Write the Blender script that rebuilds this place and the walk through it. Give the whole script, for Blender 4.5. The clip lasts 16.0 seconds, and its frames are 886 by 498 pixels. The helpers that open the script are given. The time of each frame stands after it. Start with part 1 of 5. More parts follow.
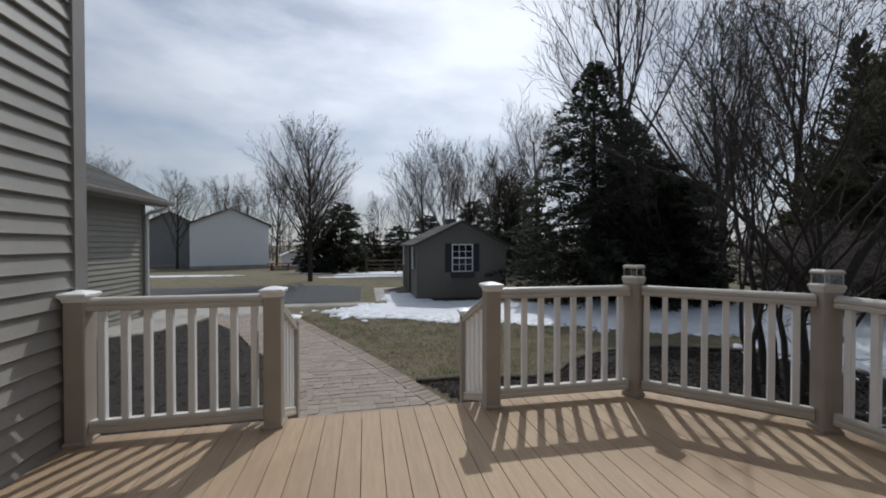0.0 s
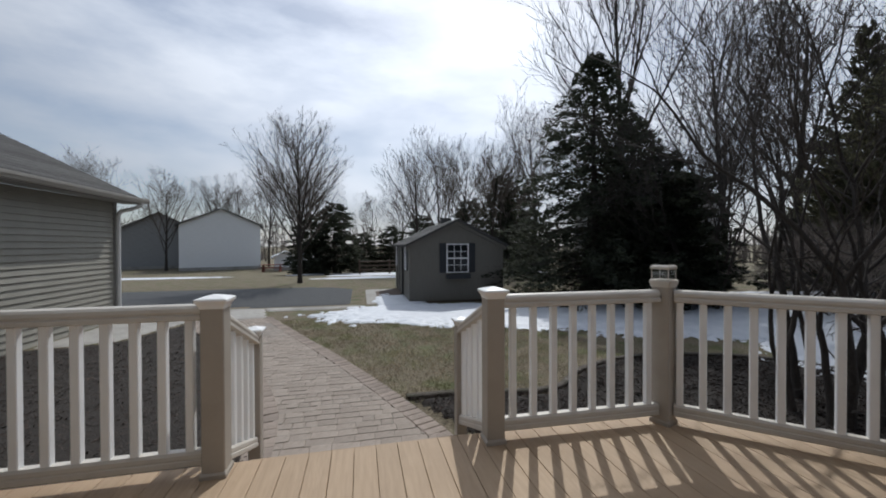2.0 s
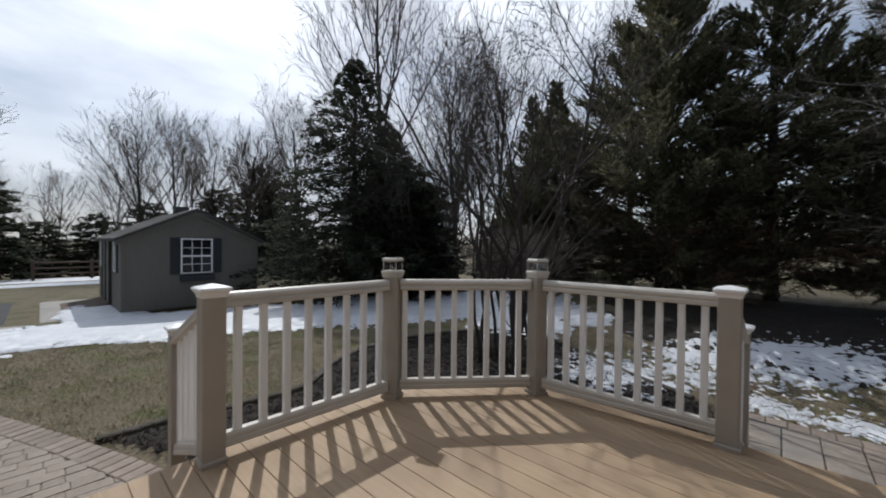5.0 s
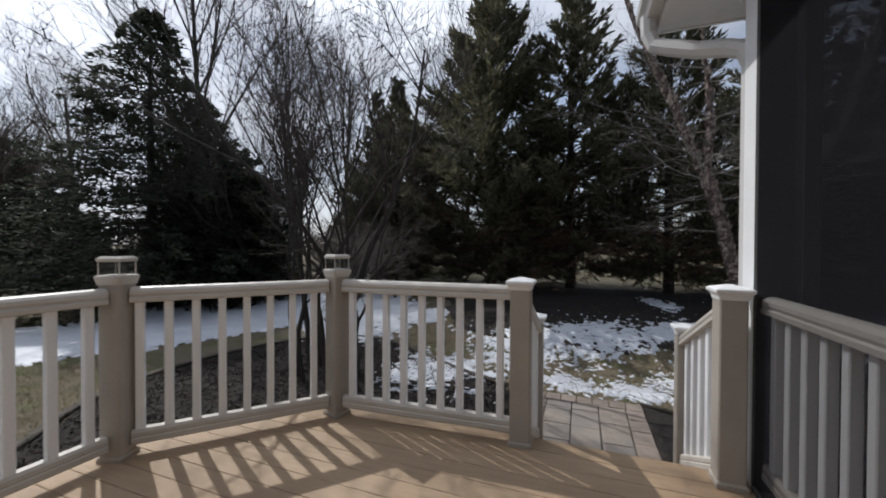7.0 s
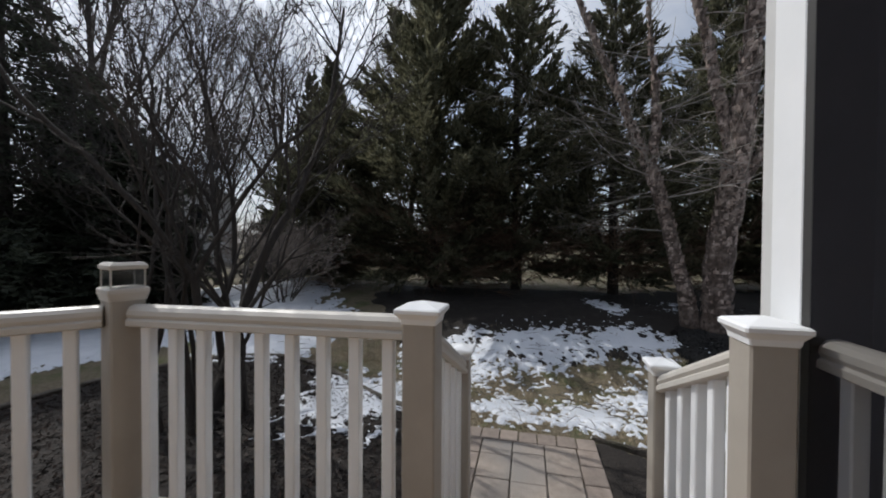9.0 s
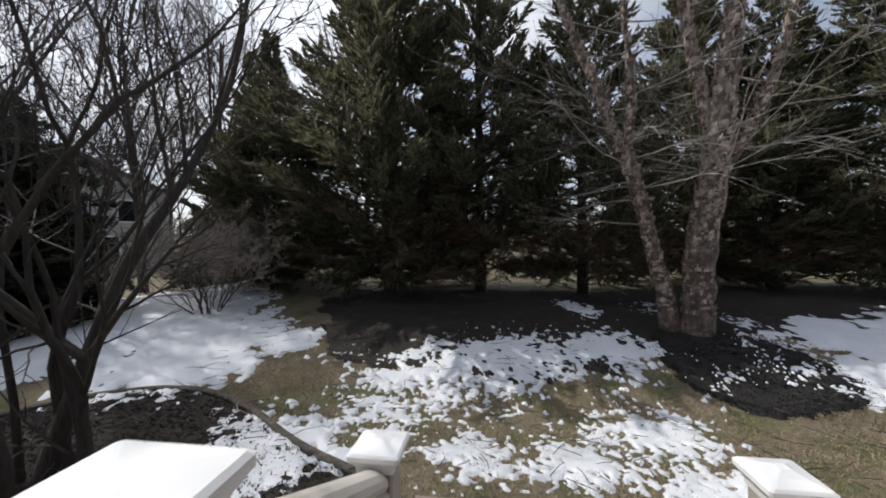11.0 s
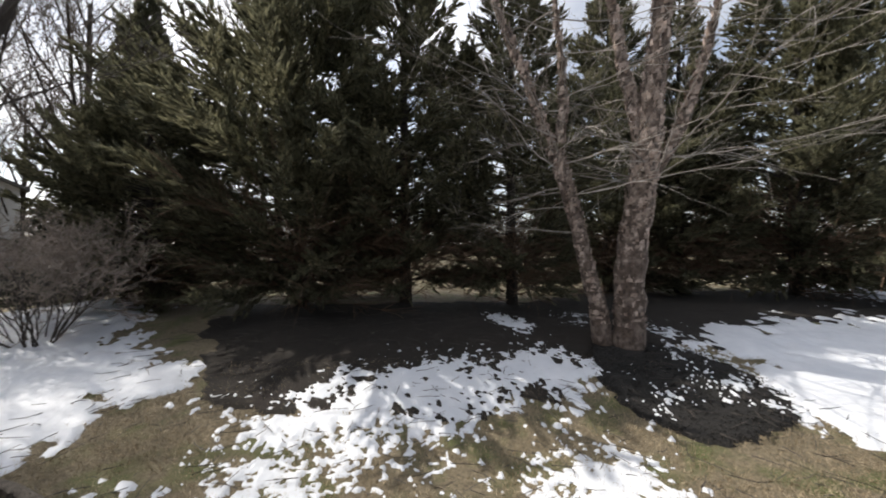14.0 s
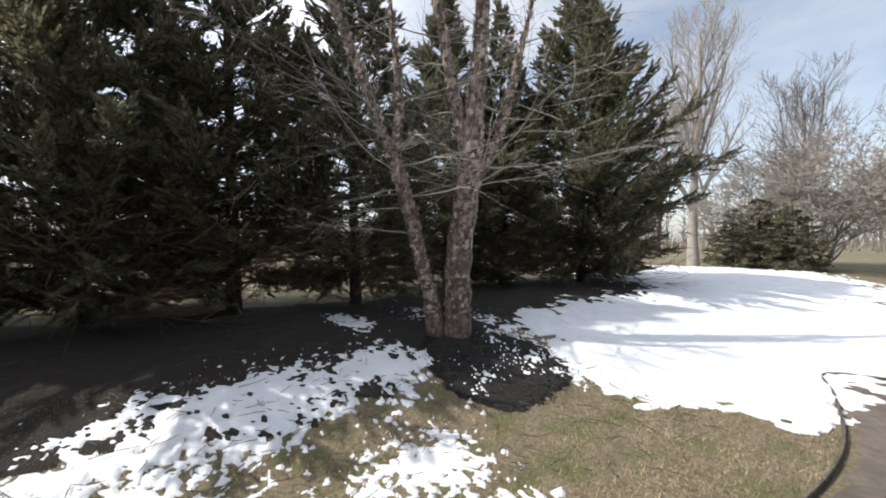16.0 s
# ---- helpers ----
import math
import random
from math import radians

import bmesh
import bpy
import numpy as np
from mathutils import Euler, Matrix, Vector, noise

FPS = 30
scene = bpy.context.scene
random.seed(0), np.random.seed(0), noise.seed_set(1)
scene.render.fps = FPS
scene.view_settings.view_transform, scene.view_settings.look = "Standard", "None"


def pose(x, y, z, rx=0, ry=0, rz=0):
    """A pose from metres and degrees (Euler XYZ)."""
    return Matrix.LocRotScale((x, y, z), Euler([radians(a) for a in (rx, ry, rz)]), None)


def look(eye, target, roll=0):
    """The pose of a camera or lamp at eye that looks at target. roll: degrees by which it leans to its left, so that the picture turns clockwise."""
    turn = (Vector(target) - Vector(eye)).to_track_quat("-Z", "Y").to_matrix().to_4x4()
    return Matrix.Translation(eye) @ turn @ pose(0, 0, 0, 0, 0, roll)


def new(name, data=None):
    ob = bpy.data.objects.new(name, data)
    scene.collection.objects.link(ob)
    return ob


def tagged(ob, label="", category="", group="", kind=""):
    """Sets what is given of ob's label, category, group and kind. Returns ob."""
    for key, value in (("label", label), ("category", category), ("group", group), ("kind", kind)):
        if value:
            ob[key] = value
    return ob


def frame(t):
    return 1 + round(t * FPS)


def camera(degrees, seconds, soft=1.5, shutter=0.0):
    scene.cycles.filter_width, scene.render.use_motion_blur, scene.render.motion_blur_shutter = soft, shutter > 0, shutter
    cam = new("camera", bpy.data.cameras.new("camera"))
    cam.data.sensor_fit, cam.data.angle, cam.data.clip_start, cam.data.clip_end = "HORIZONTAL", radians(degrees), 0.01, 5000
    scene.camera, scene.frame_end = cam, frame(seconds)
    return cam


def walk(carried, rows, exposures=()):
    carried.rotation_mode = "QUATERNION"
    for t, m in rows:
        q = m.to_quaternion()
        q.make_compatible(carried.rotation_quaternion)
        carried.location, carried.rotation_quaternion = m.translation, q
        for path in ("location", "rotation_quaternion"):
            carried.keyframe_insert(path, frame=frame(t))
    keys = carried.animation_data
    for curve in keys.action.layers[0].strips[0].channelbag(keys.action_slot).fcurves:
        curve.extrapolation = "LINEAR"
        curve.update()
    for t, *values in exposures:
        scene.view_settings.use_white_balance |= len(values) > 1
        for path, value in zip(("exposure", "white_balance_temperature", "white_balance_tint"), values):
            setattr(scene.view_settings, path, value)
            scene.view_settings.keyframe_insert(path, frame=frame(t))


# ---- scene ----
cam = camera(100.3, 16.0, soft=1.85, shutter=0.28)
PATH = [
    (0, (0.405, -0.179, 1.266), (0.817, 1.778, 1.242), 0.0),
    (0.5, (0.465, 0.063, 1.252), (0.857, 2.024, 1.224), -0.1),
    (1, (0.499, 0.234, 1.251), (0.882, 2.197, 1.227), -0.2),
    (1.5, (0.522, 0.321, 1.243), (0.908, 2.283, 1.221), -0.2),
    (2, (0.551, 0.352, 1.24), (0.988, 2.304, 1.219), -0.2),
    (2.5, (0.592, 0.367, 1.238), (1.162, 2.284, 1.213), -0.1),
    (3, (0.617, 0.361, 1.237), (1.4, 2.2, 1.204), -0.0),
    (3.5, (0.646, 0.372, 1.247), (1.642, 2.106, 1.206), 0.1),
    (4, (0.678, 0.355, 1.244), (1.851, 1.975, 1.204), 0.2),
    (6.3, (1.04, 0.192, 1.162), (2.82, 1.103, 1.141), 0.3),
    (6.5, (1.131, 0.187, 1.164), (2.947, 1.024, 1.139), 0.1),
    (7, (1.354, 0.175, 1.166), (3.228, 0.874, 1.142), 0.2),
    (7.5, (1.563, 0.185, 1.165), (3.472, 0.779, 1.137), 0.3),
    (8, (1.789, 0.203, 1.164), (3.719, 0.726, 1.135), 0.4),
    (8.5, (2.037, 0.18, 1.165), (3.979, 0.656, 1.132), 0.3),
    (9, (2.306, 0.145, 1.179), (4.255, 0.591, 1.148), 0.3),
    (9.5, (2.57, 0.158, 1.166), (4.529, 0.56, 1.134), 0.4),
    (10, (2.805, 0.173, 1.159), (4.775, 0.519, 1.132), 0.0),
    (10.2, (2.905, 0.165, 1.165), (4.879, 0.485, 1.131), -0.3),
    (12.3, (3.792, 0.229, 1.167), (5.783, 0.423, 1.149), 0.2),
    (12.5, (3.86, 0.224, 1.166), (5.851, 0.408, 1.153), 0.2),
    (13, (3.98, 0.199, 1.173), (5.973, 0.363, 1.167), 0.2),
    (13.5, (4.052, 0.184, 1.195), (6.051, 0.258, 1.187), 0.2),
    (14, (4.115, 0.163, 1.207), (6.11, 0.027, 1.197), -0.1),
    (14.5, (4.092, 0.136, 1.23), (6.057, -0.236, 1.212), -0.1),
    (15, (4.084, 0.076, 1.254), (5.998, -0.505, 1.227), -0.4),
    (15.5, (4.062, -0.003, 1.258), (5.916, -0.754, 1.228), -0.4),
    (16, (4.025, -0.064, 1.254), (5.82, -0.947, 1.222), -0.5),
]
walk(cam, [(t, look(eye, target, roll)) for t, eye, target, roll in PATH], [(0.0, -1.22, 6150, 8), (0.7, -1.05, 6150, 8), (4.0, -1.06, 6200, 8), (7.0, -0.88, 6250, 10), (10.0, -0.76, 6250, 9), (12.3, -0.2, 6950, 10), (14.0, -0.1, 6900, 10), (16.0, 0.08, 6700, 9)])

# ---- world, sun and exposure ----
SUN_AZ, SUN_EL = 26.0, 50.0
world = bpy.data.worlds.new("sky")
scene.world = world
world.use_nodes = True
wn, wl = world.node_tree.nodes, world.node_tree.links
wn.clear()
w_out = wn.new("ShaderNodeOutputWorld")
w_bg = wn.new("ShaderNodeBackground")
w_sky = wn.new("ShaderNodeTexSky")
w_sky.sky_type = "NISHITA"
w_sky.sun_disc = False
w_sky.sun_elevation, w_sky.sun_rotation = radians(SUN_EL), radians(SUN_AZ)
w_sky.air_density, w_sky.dust_density, w_sky.ozone_density = 1.0, 1.5, 1.0
w_tc = wn.new("ShaderNodeTexCoord")
w_map = wn.new("ShaderNodeMapping")
w_map.inputs["Scale"].default_value = (1.0, 1.6, 3.2)
w_map.inputs["Rotation"].default_value = (0.0, 0.25, 0.6)
w_noise = wn.new("ShaderNodeTexNoise")
w_noise.inputs["Scale"].default_value = 2.0
w_noise.inputs["Detail"].default_value = 6.0
w_noise.inputs["Roughness"].default_value = 0.55
w_ramp = wn.new("ShaderNodeMapRange")
w_ramp.inputs["From Min"].default_value, w_ramp.inputs["From Max"].default_value = 0.33, 0.62
w_ramp.inputs["To Min"].default_value, w_ramp.inputs["To Max"].default_value = 0.3, 0.95
w_mix = wn.new("ShaderNodeMix")
w_mix.data_type = "RGBA"
# clouds, brighter towards the sun behind them
w_dot = wn.new("ShaderNodeVectorMath")
w_dot.operation = "DOT_PRODUCT"
w_dot.inputs[1].default_value = (math.sin(radians(SUN_AZ)) * math.cos(radians(SUN_EL)), math.cos(radians(SUN_AZ)) * math.cos(radians(SUN_EL)), math.sin(radians(SUN_EL)))
w_glow = wn.new("ShaderNodeMapRange")
w_glow.interpolation_type = "SMOOTHSTEP"
w_glow.inputs["From Min"].default_value, w_glow.inputs["From Max"].default_value = 0.35, 1.0
w_glow.inputs["To Min"].default_value, w_glow.inputs["To Max"].default_value = 1.0, 2.35
w_cloud = wn.new("ShaderNodeVectorMath")
w_cloud.operation = "SCALE"
w_cloud.inputs[0].default_value = (10.2, 10.5, 11.3)
wl.new(w_tc.outputs["Generated"], w_dot.inputs[0])
wl.new(w_dot.outputs["Value"], w_glow.inputs["Value"])
wl.new(w_glow.outputs["Result"], w_cloud.inputs["Scale"])
wl.new(w_cloud.outputs["Vector"], w_mix.inputs["B"])
w_bg.inputs["Strength"].default_value = 0.1
wl.new(w_tc.outputs["Generated"], w_map.inputs["Vector"])
wl.new(w_map.outputs["Vector"], w_noise.inputs["Vector"])
wl.new(w_noise.outputs["Fac"], w_ramp.inputs["Value"])
w_thin = wn.new("ShaderNodeMapRange")
w_thin.inputs["From Min"].default_value, w_thin.inputs["From Max"].default_value = 0.0, 0.75
w_thin.inputs["To Min"].default_value, w_thin.inputs["To Max"].default_value = 0.5, 1.0
w_fac = wn.new("ShaderNodeMath")
w_fac.operation = "MULTIPLY"
wl.new(w_ramp.outputs["Result"], w_fac.inputs[0])
wl.new(w_thin.outputs["Result"], w_fac.inputs[1])
wl.new(w_fac.outputs["Value"], w_mix.inputs["Factor"])
wl.new(w_dot.outputs["Value"], w_thin.inputs["Value"])
w_blue = wn.new("ShaderNodeVectorMath")
w_blue.operation = "SCALE"
w_blue.inputs["Scale"].default_value = 1.7
wl.new(w_sky.outputs["Color"], w_blue.inputs[0])
wl.new(w_blue.outputs["Vector"], w_mix.inputs["A"])
wl.new(w_mix.outputs["Result"], w_bg.inputs["Color"])
wl.new(w_bg.outputs["Background"], w_out.inputs["Surface"])

sun = new("sun", bpy.data.lights.new("sun", "SUN"))
sun.data.energy, sun.data.angle, sun.data.color = 5.0, radians(0.6), (1.0, 0.96, 0.9)
sun_to = Vector((math.sin(radians(SUN_AZ)) * math.cos(radians(SUN_EL)), math.cos(radians(SUN_AZ)) * math.cos(radians(SUN_EL)), math.sin(radians(SUN_EL))))
sun.matrix_basis = look(sun_to * 60, (0, 0, 0))


# ---- materials ----
def material(name, dark, light, rough=0.7, scale=6.0, stretch=(1, 1, 1), bump=0.15, bump_scale=40.0, metal=0.0, per="", spread=0.25, stain=None, stain_scale=1.0):
    """Two colours mixed by noise at two scales, relief, and a random shade per object or per island."""
    m = bpy.data.materials.new(name)
    m.use_nodes = True
    n, l = m.node_tree.nodes, m.node_tree.links
    bsdf = n["Principled BSDF"]
    tc, mp = n.new("ShaderNodeTexCoord"), n.new("ShaderNodeMapping")
    mp.inputs["Scale"].default_value = stretch
    l.new(tc.outputs["Object"], mp.inputs["Vector"])
    big = n.new("ShaderNodeTexNoise")
    big.inputs["Scale"].default_value, big.inputs["Detail"].default_value, big.inputs["Roughness"].default_value = scale, 6, 0.65
    l.new(mp.outputs["Vector"], big.inputs["Vector"])
    rng = n.new("ShaderNodeMapRange")
    rng.inputs["From Min"].default_value, rng.inputs["From Max"].default_value = 0.3, 0.7
    l.new(big.outputs["Fac"], rng.inputs["Value"])
    mix = n.new("ShaderNodeMix")
    mix.data_type = "RGBA"
    mix.inputs["A"].default_value, mix.inputs["B"].default_value = (*dark, 1), (*light, 1)
    l.new(rng.outputs["Result"], mix.inputs["Factor"])
    colour = mix.outputs["Result"]
    if stain:
        sn = n.new("ShaderNodeTexNoise")
        sn.inputs["Scale"].default_value, sn.inputs["Detail"].default_value = stain_scale, 4
        l.new(tc.outputs["Object"], sn.inputs["Vector"])
        sr = n.new("ShaderNodeMapRange")
        sr.inputs["From Min"].default_value, sr.inputs["From Max"].default_value = 0.48, 0.68
        l.new(sn.outputs["Fac"], sr.inputs["Value"])
        sm = n.new("ShaderNodeMix")
        sm.data_type = "RGBA"
        sm.inputs["B"].default_value = (*stain, 1)
        l.new(sr.outputs["Result"], sm.inputs["Factor"])
        l.new(colour, sm.inputs["A"])
        colour = sm.outputs["Result"]
    if per:
        if per == "object":
            src = n.new("ShaderNodeObjectInfo").outputs["Random"]
        else:
            src = n.new("ShaderNodeNewGeometry").outputs["Random Per Island"]
        vr = n.new("ShaderNodeMapRange")
        vr.inputs["To Min"].default_value, vr.inputs["To Max"].default_value = 1 - spread, 1 + spread
        l.new(src, vr.inputs["Value"])
        hsv = n.new("ShaderNodeHueSaturation")
        l.new(vr.outputs["Result"], hsv.inputs["Value"])
        l.new(colour, hsv.inputs["Color"])
        colour = hsv.outputs["Color"]
    l.new(colour, bsdf.inputs["Base Color"])
    bsdf.inputs["Roughness"].default_value, bsdf.inputs["Metallic"].default_value = rough, metal
    if bump:
        fine = n.new("ShaderNodeTexNoise")
        fine.inputs["Scale"].default_value, fine.inputs["Detail"].default_value = bump_scale, 4
        l.new(mp.outputs["Vector"], fine.inputs["Vector"])
        bp = n.new("ShaderNodeBump")
        bp.inputs["Strength"].default_value, bp.inputs["Distance"].default_value = bump, 0.02
        l.new(fine.outputs["Fac"], bp.inputs["Height"])
        l.new(bp.outputs["Normal"], bsdf.inputs["Normal"])
    return m


M_GRASS = material("lawn", (0.075, 0.06, 0.038), (0.255, 0.21, 0.14), 0.95, 28.0, bump=1.0, bump_scale=90, stain=(0.1, 0.108, 0.042), stain_scale=2.6)
M_BLADE = material("grass_blade", (0.19, 0.15, 0.095), (0.46, 0.385, 0.265), 0.85, 3.0, bump=0, per="island", spread=0.55, stain=(0.25, 0.27, 0.1), stain_scale=1.8)
M_STRAW = material("straw_blade", (0.2, 0.155, 0.095), (0.47, 0.39, 0.27), 0.85, 3.0, bump=0, per="island", spread=0.5, stain=(0.28, 0.22, 0.14), stain_scale=1.2)
M_SNOW = material("snow", (0.58, 0.61, 0.66), (0.72, 0.74, 0.78), 0.55, 3.0, bump=0.5, bump_scale=14)
M_MULCH = material("mulch", (0.012, 0.01, 0.008), (0.036, 0.028, 0.023), 0.95, 22.0, bump=1.0, bump_scale=55)
# the mulch colours again at about a third of their value
M_BLACKMULCH = material("black_mulch", (0.004, 0.0036, 0.0033), (0.013, 0.011, 0.01), 0.9, 22.0, bump=1.0, bump_scale=55)
M_PATH = material("brown_path", (0.085, 0.068, 0.058), (0.155, 0.127, 0.108), 0.9, 9.0, bump=0.5, bump_scale=90, stain=(0.07, 0.06, 0.052), stain_scale=1.5)
M_CHIP = material("mulch_chip", (0.015, 0.01, 0.008), (0.06, 0.04, 0.031), 0.9, 8.0, bump=0.2, per="island", spread=0.6)
# Litter brown taken near black: the cedars' shade is put into the colour.
M_LITTER_SHADE = material("litter_and_shade", (0.007, 0.0056, 0.0046), (0.025, 0.019, 0.0135), 0.95, 12.0, bump=1.0, bump_scale=60, stain=(0.02, 0.015, 0.012), stain_scale=2.0)
M_ASPHALT = material("asphalt", (0.04, 0.042, 0.046), (0.075, 0.078, 0.082), 0.9, 30.0, bump=0.4, bump_scale=220, stain=(0.055, 0.056, 0.06), stain_scale=0.4)
M_CONCRETE = material("concrete", (0.3, 0.285, 0.26), (0.4, 0.385, 0.36), 0.9, 9.0, bump=0.25, bump_scale=120, stain=(0.25, 0.24, 0.22), stain_scale=1.2)
M_PAVER = material("paver", (0.25, 0.208, 0.175), (0.35, 0.298, 0.252), 0.9, 14.0, bump=0.35, bump_scale=110, per="object", spread=0.1, stain=(0.235, 0.215, 0.195), stain_scale=1.4)
M_PAVER_J = material("paver_joined", (0.25, 0.208, 0.175), (0.35, 0.298, 0.252), 0.9, 14.0, bump=0.35, bump_scale=110, per="island", spread=0.1, stain=(0.235, 0.215, 0.195), stain_scale=1.4)
M_BORDER = material("paver_border", (0.22, 0.177, 0.148), (0.305, 0.252, 0.213), 0.9, 14.0, bump=0.35, bump_scale=110, per="object", spread=0.16)
M_SAND = material("joint_sand", (0.21, 0.185, 0.16), (0.28, 0.25, 0.215), 0.95, 30.0, bump=0.5, bump_scale=200)
M_EDGE = material("edging_stone", (0.06, 0.05, 0.042), (0.17, 0.148, 0.125), 0.95, 16.0, bump=1.0, bump_scale=70, stain=(0.07, 0.065, 0.045), stain_scale=5.0)
M_DECK = material("deck_board", (0.335, 0.235, 0.145), (0.43, 0.31, 0.2), 0.6, 5.0, (9, 0.6, 9), bump=0.25, bump_scale=30, per="object", spread=0.07, stain=(0.3, 0.205, 0.125), stain_scale=0.9)
M_POST = material("tan_vinyl", (0.36, 0.325, 0.28), (0.41, 0.37, 0.32), 0.45, 4.0, bump=0.04, bump_scale=60, stain=(0.34, 0.295, 0.25), stain_scale=1.5)
M_RAIL = material("cream_vinyl", (0.55, 0.515, 0.465), (0.62, 0.585, 0.53), 0.42, 4.0, bump=0.04, bump_scale=60, stain=(0.5, 0.46, 0.41), stain_scale=2.0)
M_WHITE = material("white_vinyl", (0.83, 0.84, 0.85), (0.88, 0.885, 0.89), 0.4, 4.0, bump=0.03, bump_scale=60)
M_SIDING = material("vinyl_siding", (0.27, 0.262, 0.245), (0.32, 0.31, 0.29), 0.5, 3.0, (1, 1, 1), bump=0.12, bump_scale=70, per="object", spread=0.04)
M_GSIDING = material("garage_siding", (0.26, 0.25, 0.215), (0.31, 0.295, 0.255), 0.5, 3.0, bump=0.12, bump_scale=70, per="object", spread=0.04)
M_CORNER = material("corner_board", (0.24, 0.23, 0.22), (0.28, 0.27, 0.26), 0.5, 3.0, bump=0.05)
M_ROOF = material("shingle", (0.06, 0.06, 0.06), (0.13, 0.125, 0.12), 0.95, 12.0, bump=0.6, bump_scale=90, per="object", spread=0.25)
M_ROOFJ = material("shingle_far", (0.06, 0.06, 0.06), (0.12, 0.115, 0.11), 0.95, 12.0, (1, 1, 4), bump=0.6, bump_scale=50)
M_SHED = material("shed_paint", (0.14, 0.132, 0.113), (0.175, 0.165, 0.142), 0.7, 4.0, (8, 8, 0.6), bump=0.25, bump_scale=20)
M_SHUTTER = material("shutter", (0.018, 0.022, 0.028), (0.03, 0.034, 0.042), 0.6, 4.0, bump=0.1)
M_DARK = material("dark_frame", (0.035, 0.034, 0.033), (0.05, 0.048, 0.046), 0.6, 4.0, bump=0.05)
M_HOUSE = material("far_siding", (0.74, 0.74, 0.74), (0.8, 0.8, 0.8), 0.6, 2.0, (1, 1, 6), bump=0.1)
M_HOUSE3 = material("far_siding_light", (0.42, 0.41, 0.4), (0.48, 0.47, 0.46), 0.7, 2.0, (1, 1, 6), bump=0.1)
M_HOUSE2 = material("far_siding_grey", (0.25, 0.25, 0.25), (0.31, 0.31, 0.31), 0.7, 2.0, (1, 1, 6), bump=0.1)
M_BARK = material("bark", (0.026, 0.022, 0.019), (0.066, 0.055, 0.047), 0.95, 10.0, (3, 3, 0.7), bump=0.8, bump_scale=25)
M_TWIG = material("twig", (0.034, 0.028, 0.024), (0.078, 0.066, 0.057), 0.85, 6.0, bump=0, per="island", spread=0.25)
# Paler than twig: glare and haze on distant twigs put into the colour.
M_FARTWIG_HAZED = material("far_twig_hazed", (0.12, 0.1, 0.085), (0.2, 0.17, 0.15), 0.9, 6.0, bump=0, per="island", spread=0.25)
M_PALE = material("pale_twig", (0.21, 0.185, 0.165), (0.34, 0.305, 0.275), 0.9, 6.0, bump=0, per="island", spread=0.25)
M_SHRUB = material("shrub_twig", (0.19, 0.155, 0.13), (0.31, 0.26, 0.22), 0.9, 6.0, bump=0, per="island", spread=0.25)
M_BIRCH = material("river_birch_bark", (0.03, 0.022, 0.018), (0.15, 0.11, 0.088), 0.95, 15.0, (1.3, 1.3, 0.8), bump=1.0, bump_scale=16, stain=(0.21, 0.165, 0.14), stain_scale=9.0)
M_PEEL = material("peeling_bark", (0.12, 0.078, 0.06), (0.46, 0.375, 0.325), 0.85, 9.0, bump=0.2, per="island", spread=0.6)
M_BIRCHTWIG = material("birch_twig", (0.17, 0.15, 0.13), (0.43, 0.39, 0.355), 0.8, 6.0, bump=0, per="island", spread=0.3)
M_SPRUCE = material("spruce_needles", (0.032, 0.039, 0.026), (0.07, 0.078, 0.052), 0.75, 1.5, bump=0, per="island", spread=0.5)
M_CEDAR = material("cedar_needles", (0.09, 0.093, 0.06), (0.215, 0.205, 0.13), 0.75, 1.5, bump=0, per="island", spread=0.5)
for m_leaf in (M_SPRUCE, M_CEDAR):
    n, l = m_leaf.node_tree.nodes, m_leaf.node_tree.links
    shader = n["Principled BSDF"]
    through_leaf, both = n.new("ShaderNodeBsdfTranslucent"), n.new("ShaderNodeMixShader")
    l.new(shader.inputs["Base Color"].links[0].from_socket, through_leaf.inputs["Color"])
    shader.inputs["Specular IOR Level"].default_value = 0.35
    both.inputs[0].default_value = 0.5
    l.new(shader.outputs[0], both.inputs[1])
    l.new(through_leaf.outputs[0], both.inputs[2])
    l.new(both.outputs[0], n["Material Output"].inputs["Surface"])
M_DEAD = material("dead_needles", (0.1, 0.062, 0.04), (0.2, 0.135, 0.09), 0.9, 2.0, bump=0, per="island", spread=0.4)
M_WOOD = material("weathered_wood", (0.09, 0.065, 0.05), (0.17, 0.13, 0.105), 0.9, 6.0, (1, 8, 8), bump=0.3)
M_RED = material("red_wood", (0.12, 0.03, 0.02), (0.19, 0.055, 0.035), 0.8, 6.0, bump=0.2)
M_TENT = material("white_canopy", (0.7, 0.7, 0.7), (0.78, 0.78, 0.78), 0.7, 2.0, bump=0.05)
M_METAL = material("painted_aluminium", (0.62, 0.615, 0.6), (0.68, 0.675, 0.66), 0.35, 5.0, bump=0.03)
M_GUTTER = material("beige_aluminium", (0.36, 0.34, 0.31), (0.42, 0.4, 0.37), 0.4, 5.0, bump=0.03)
M_CEIL = material("porch_ceiling", (0.3, 0.29, 0.28), (0.36, 0.35, 0.34), 0.7, 3.0, (1, 9, 1), bump=0.1)
M_FLOORP = material("porch_floor", (0.2, 0.16, 0.12), (0.27, 0.22, 0.17), 0.7, 4.0, (8, 1, 1), bump=0.1)


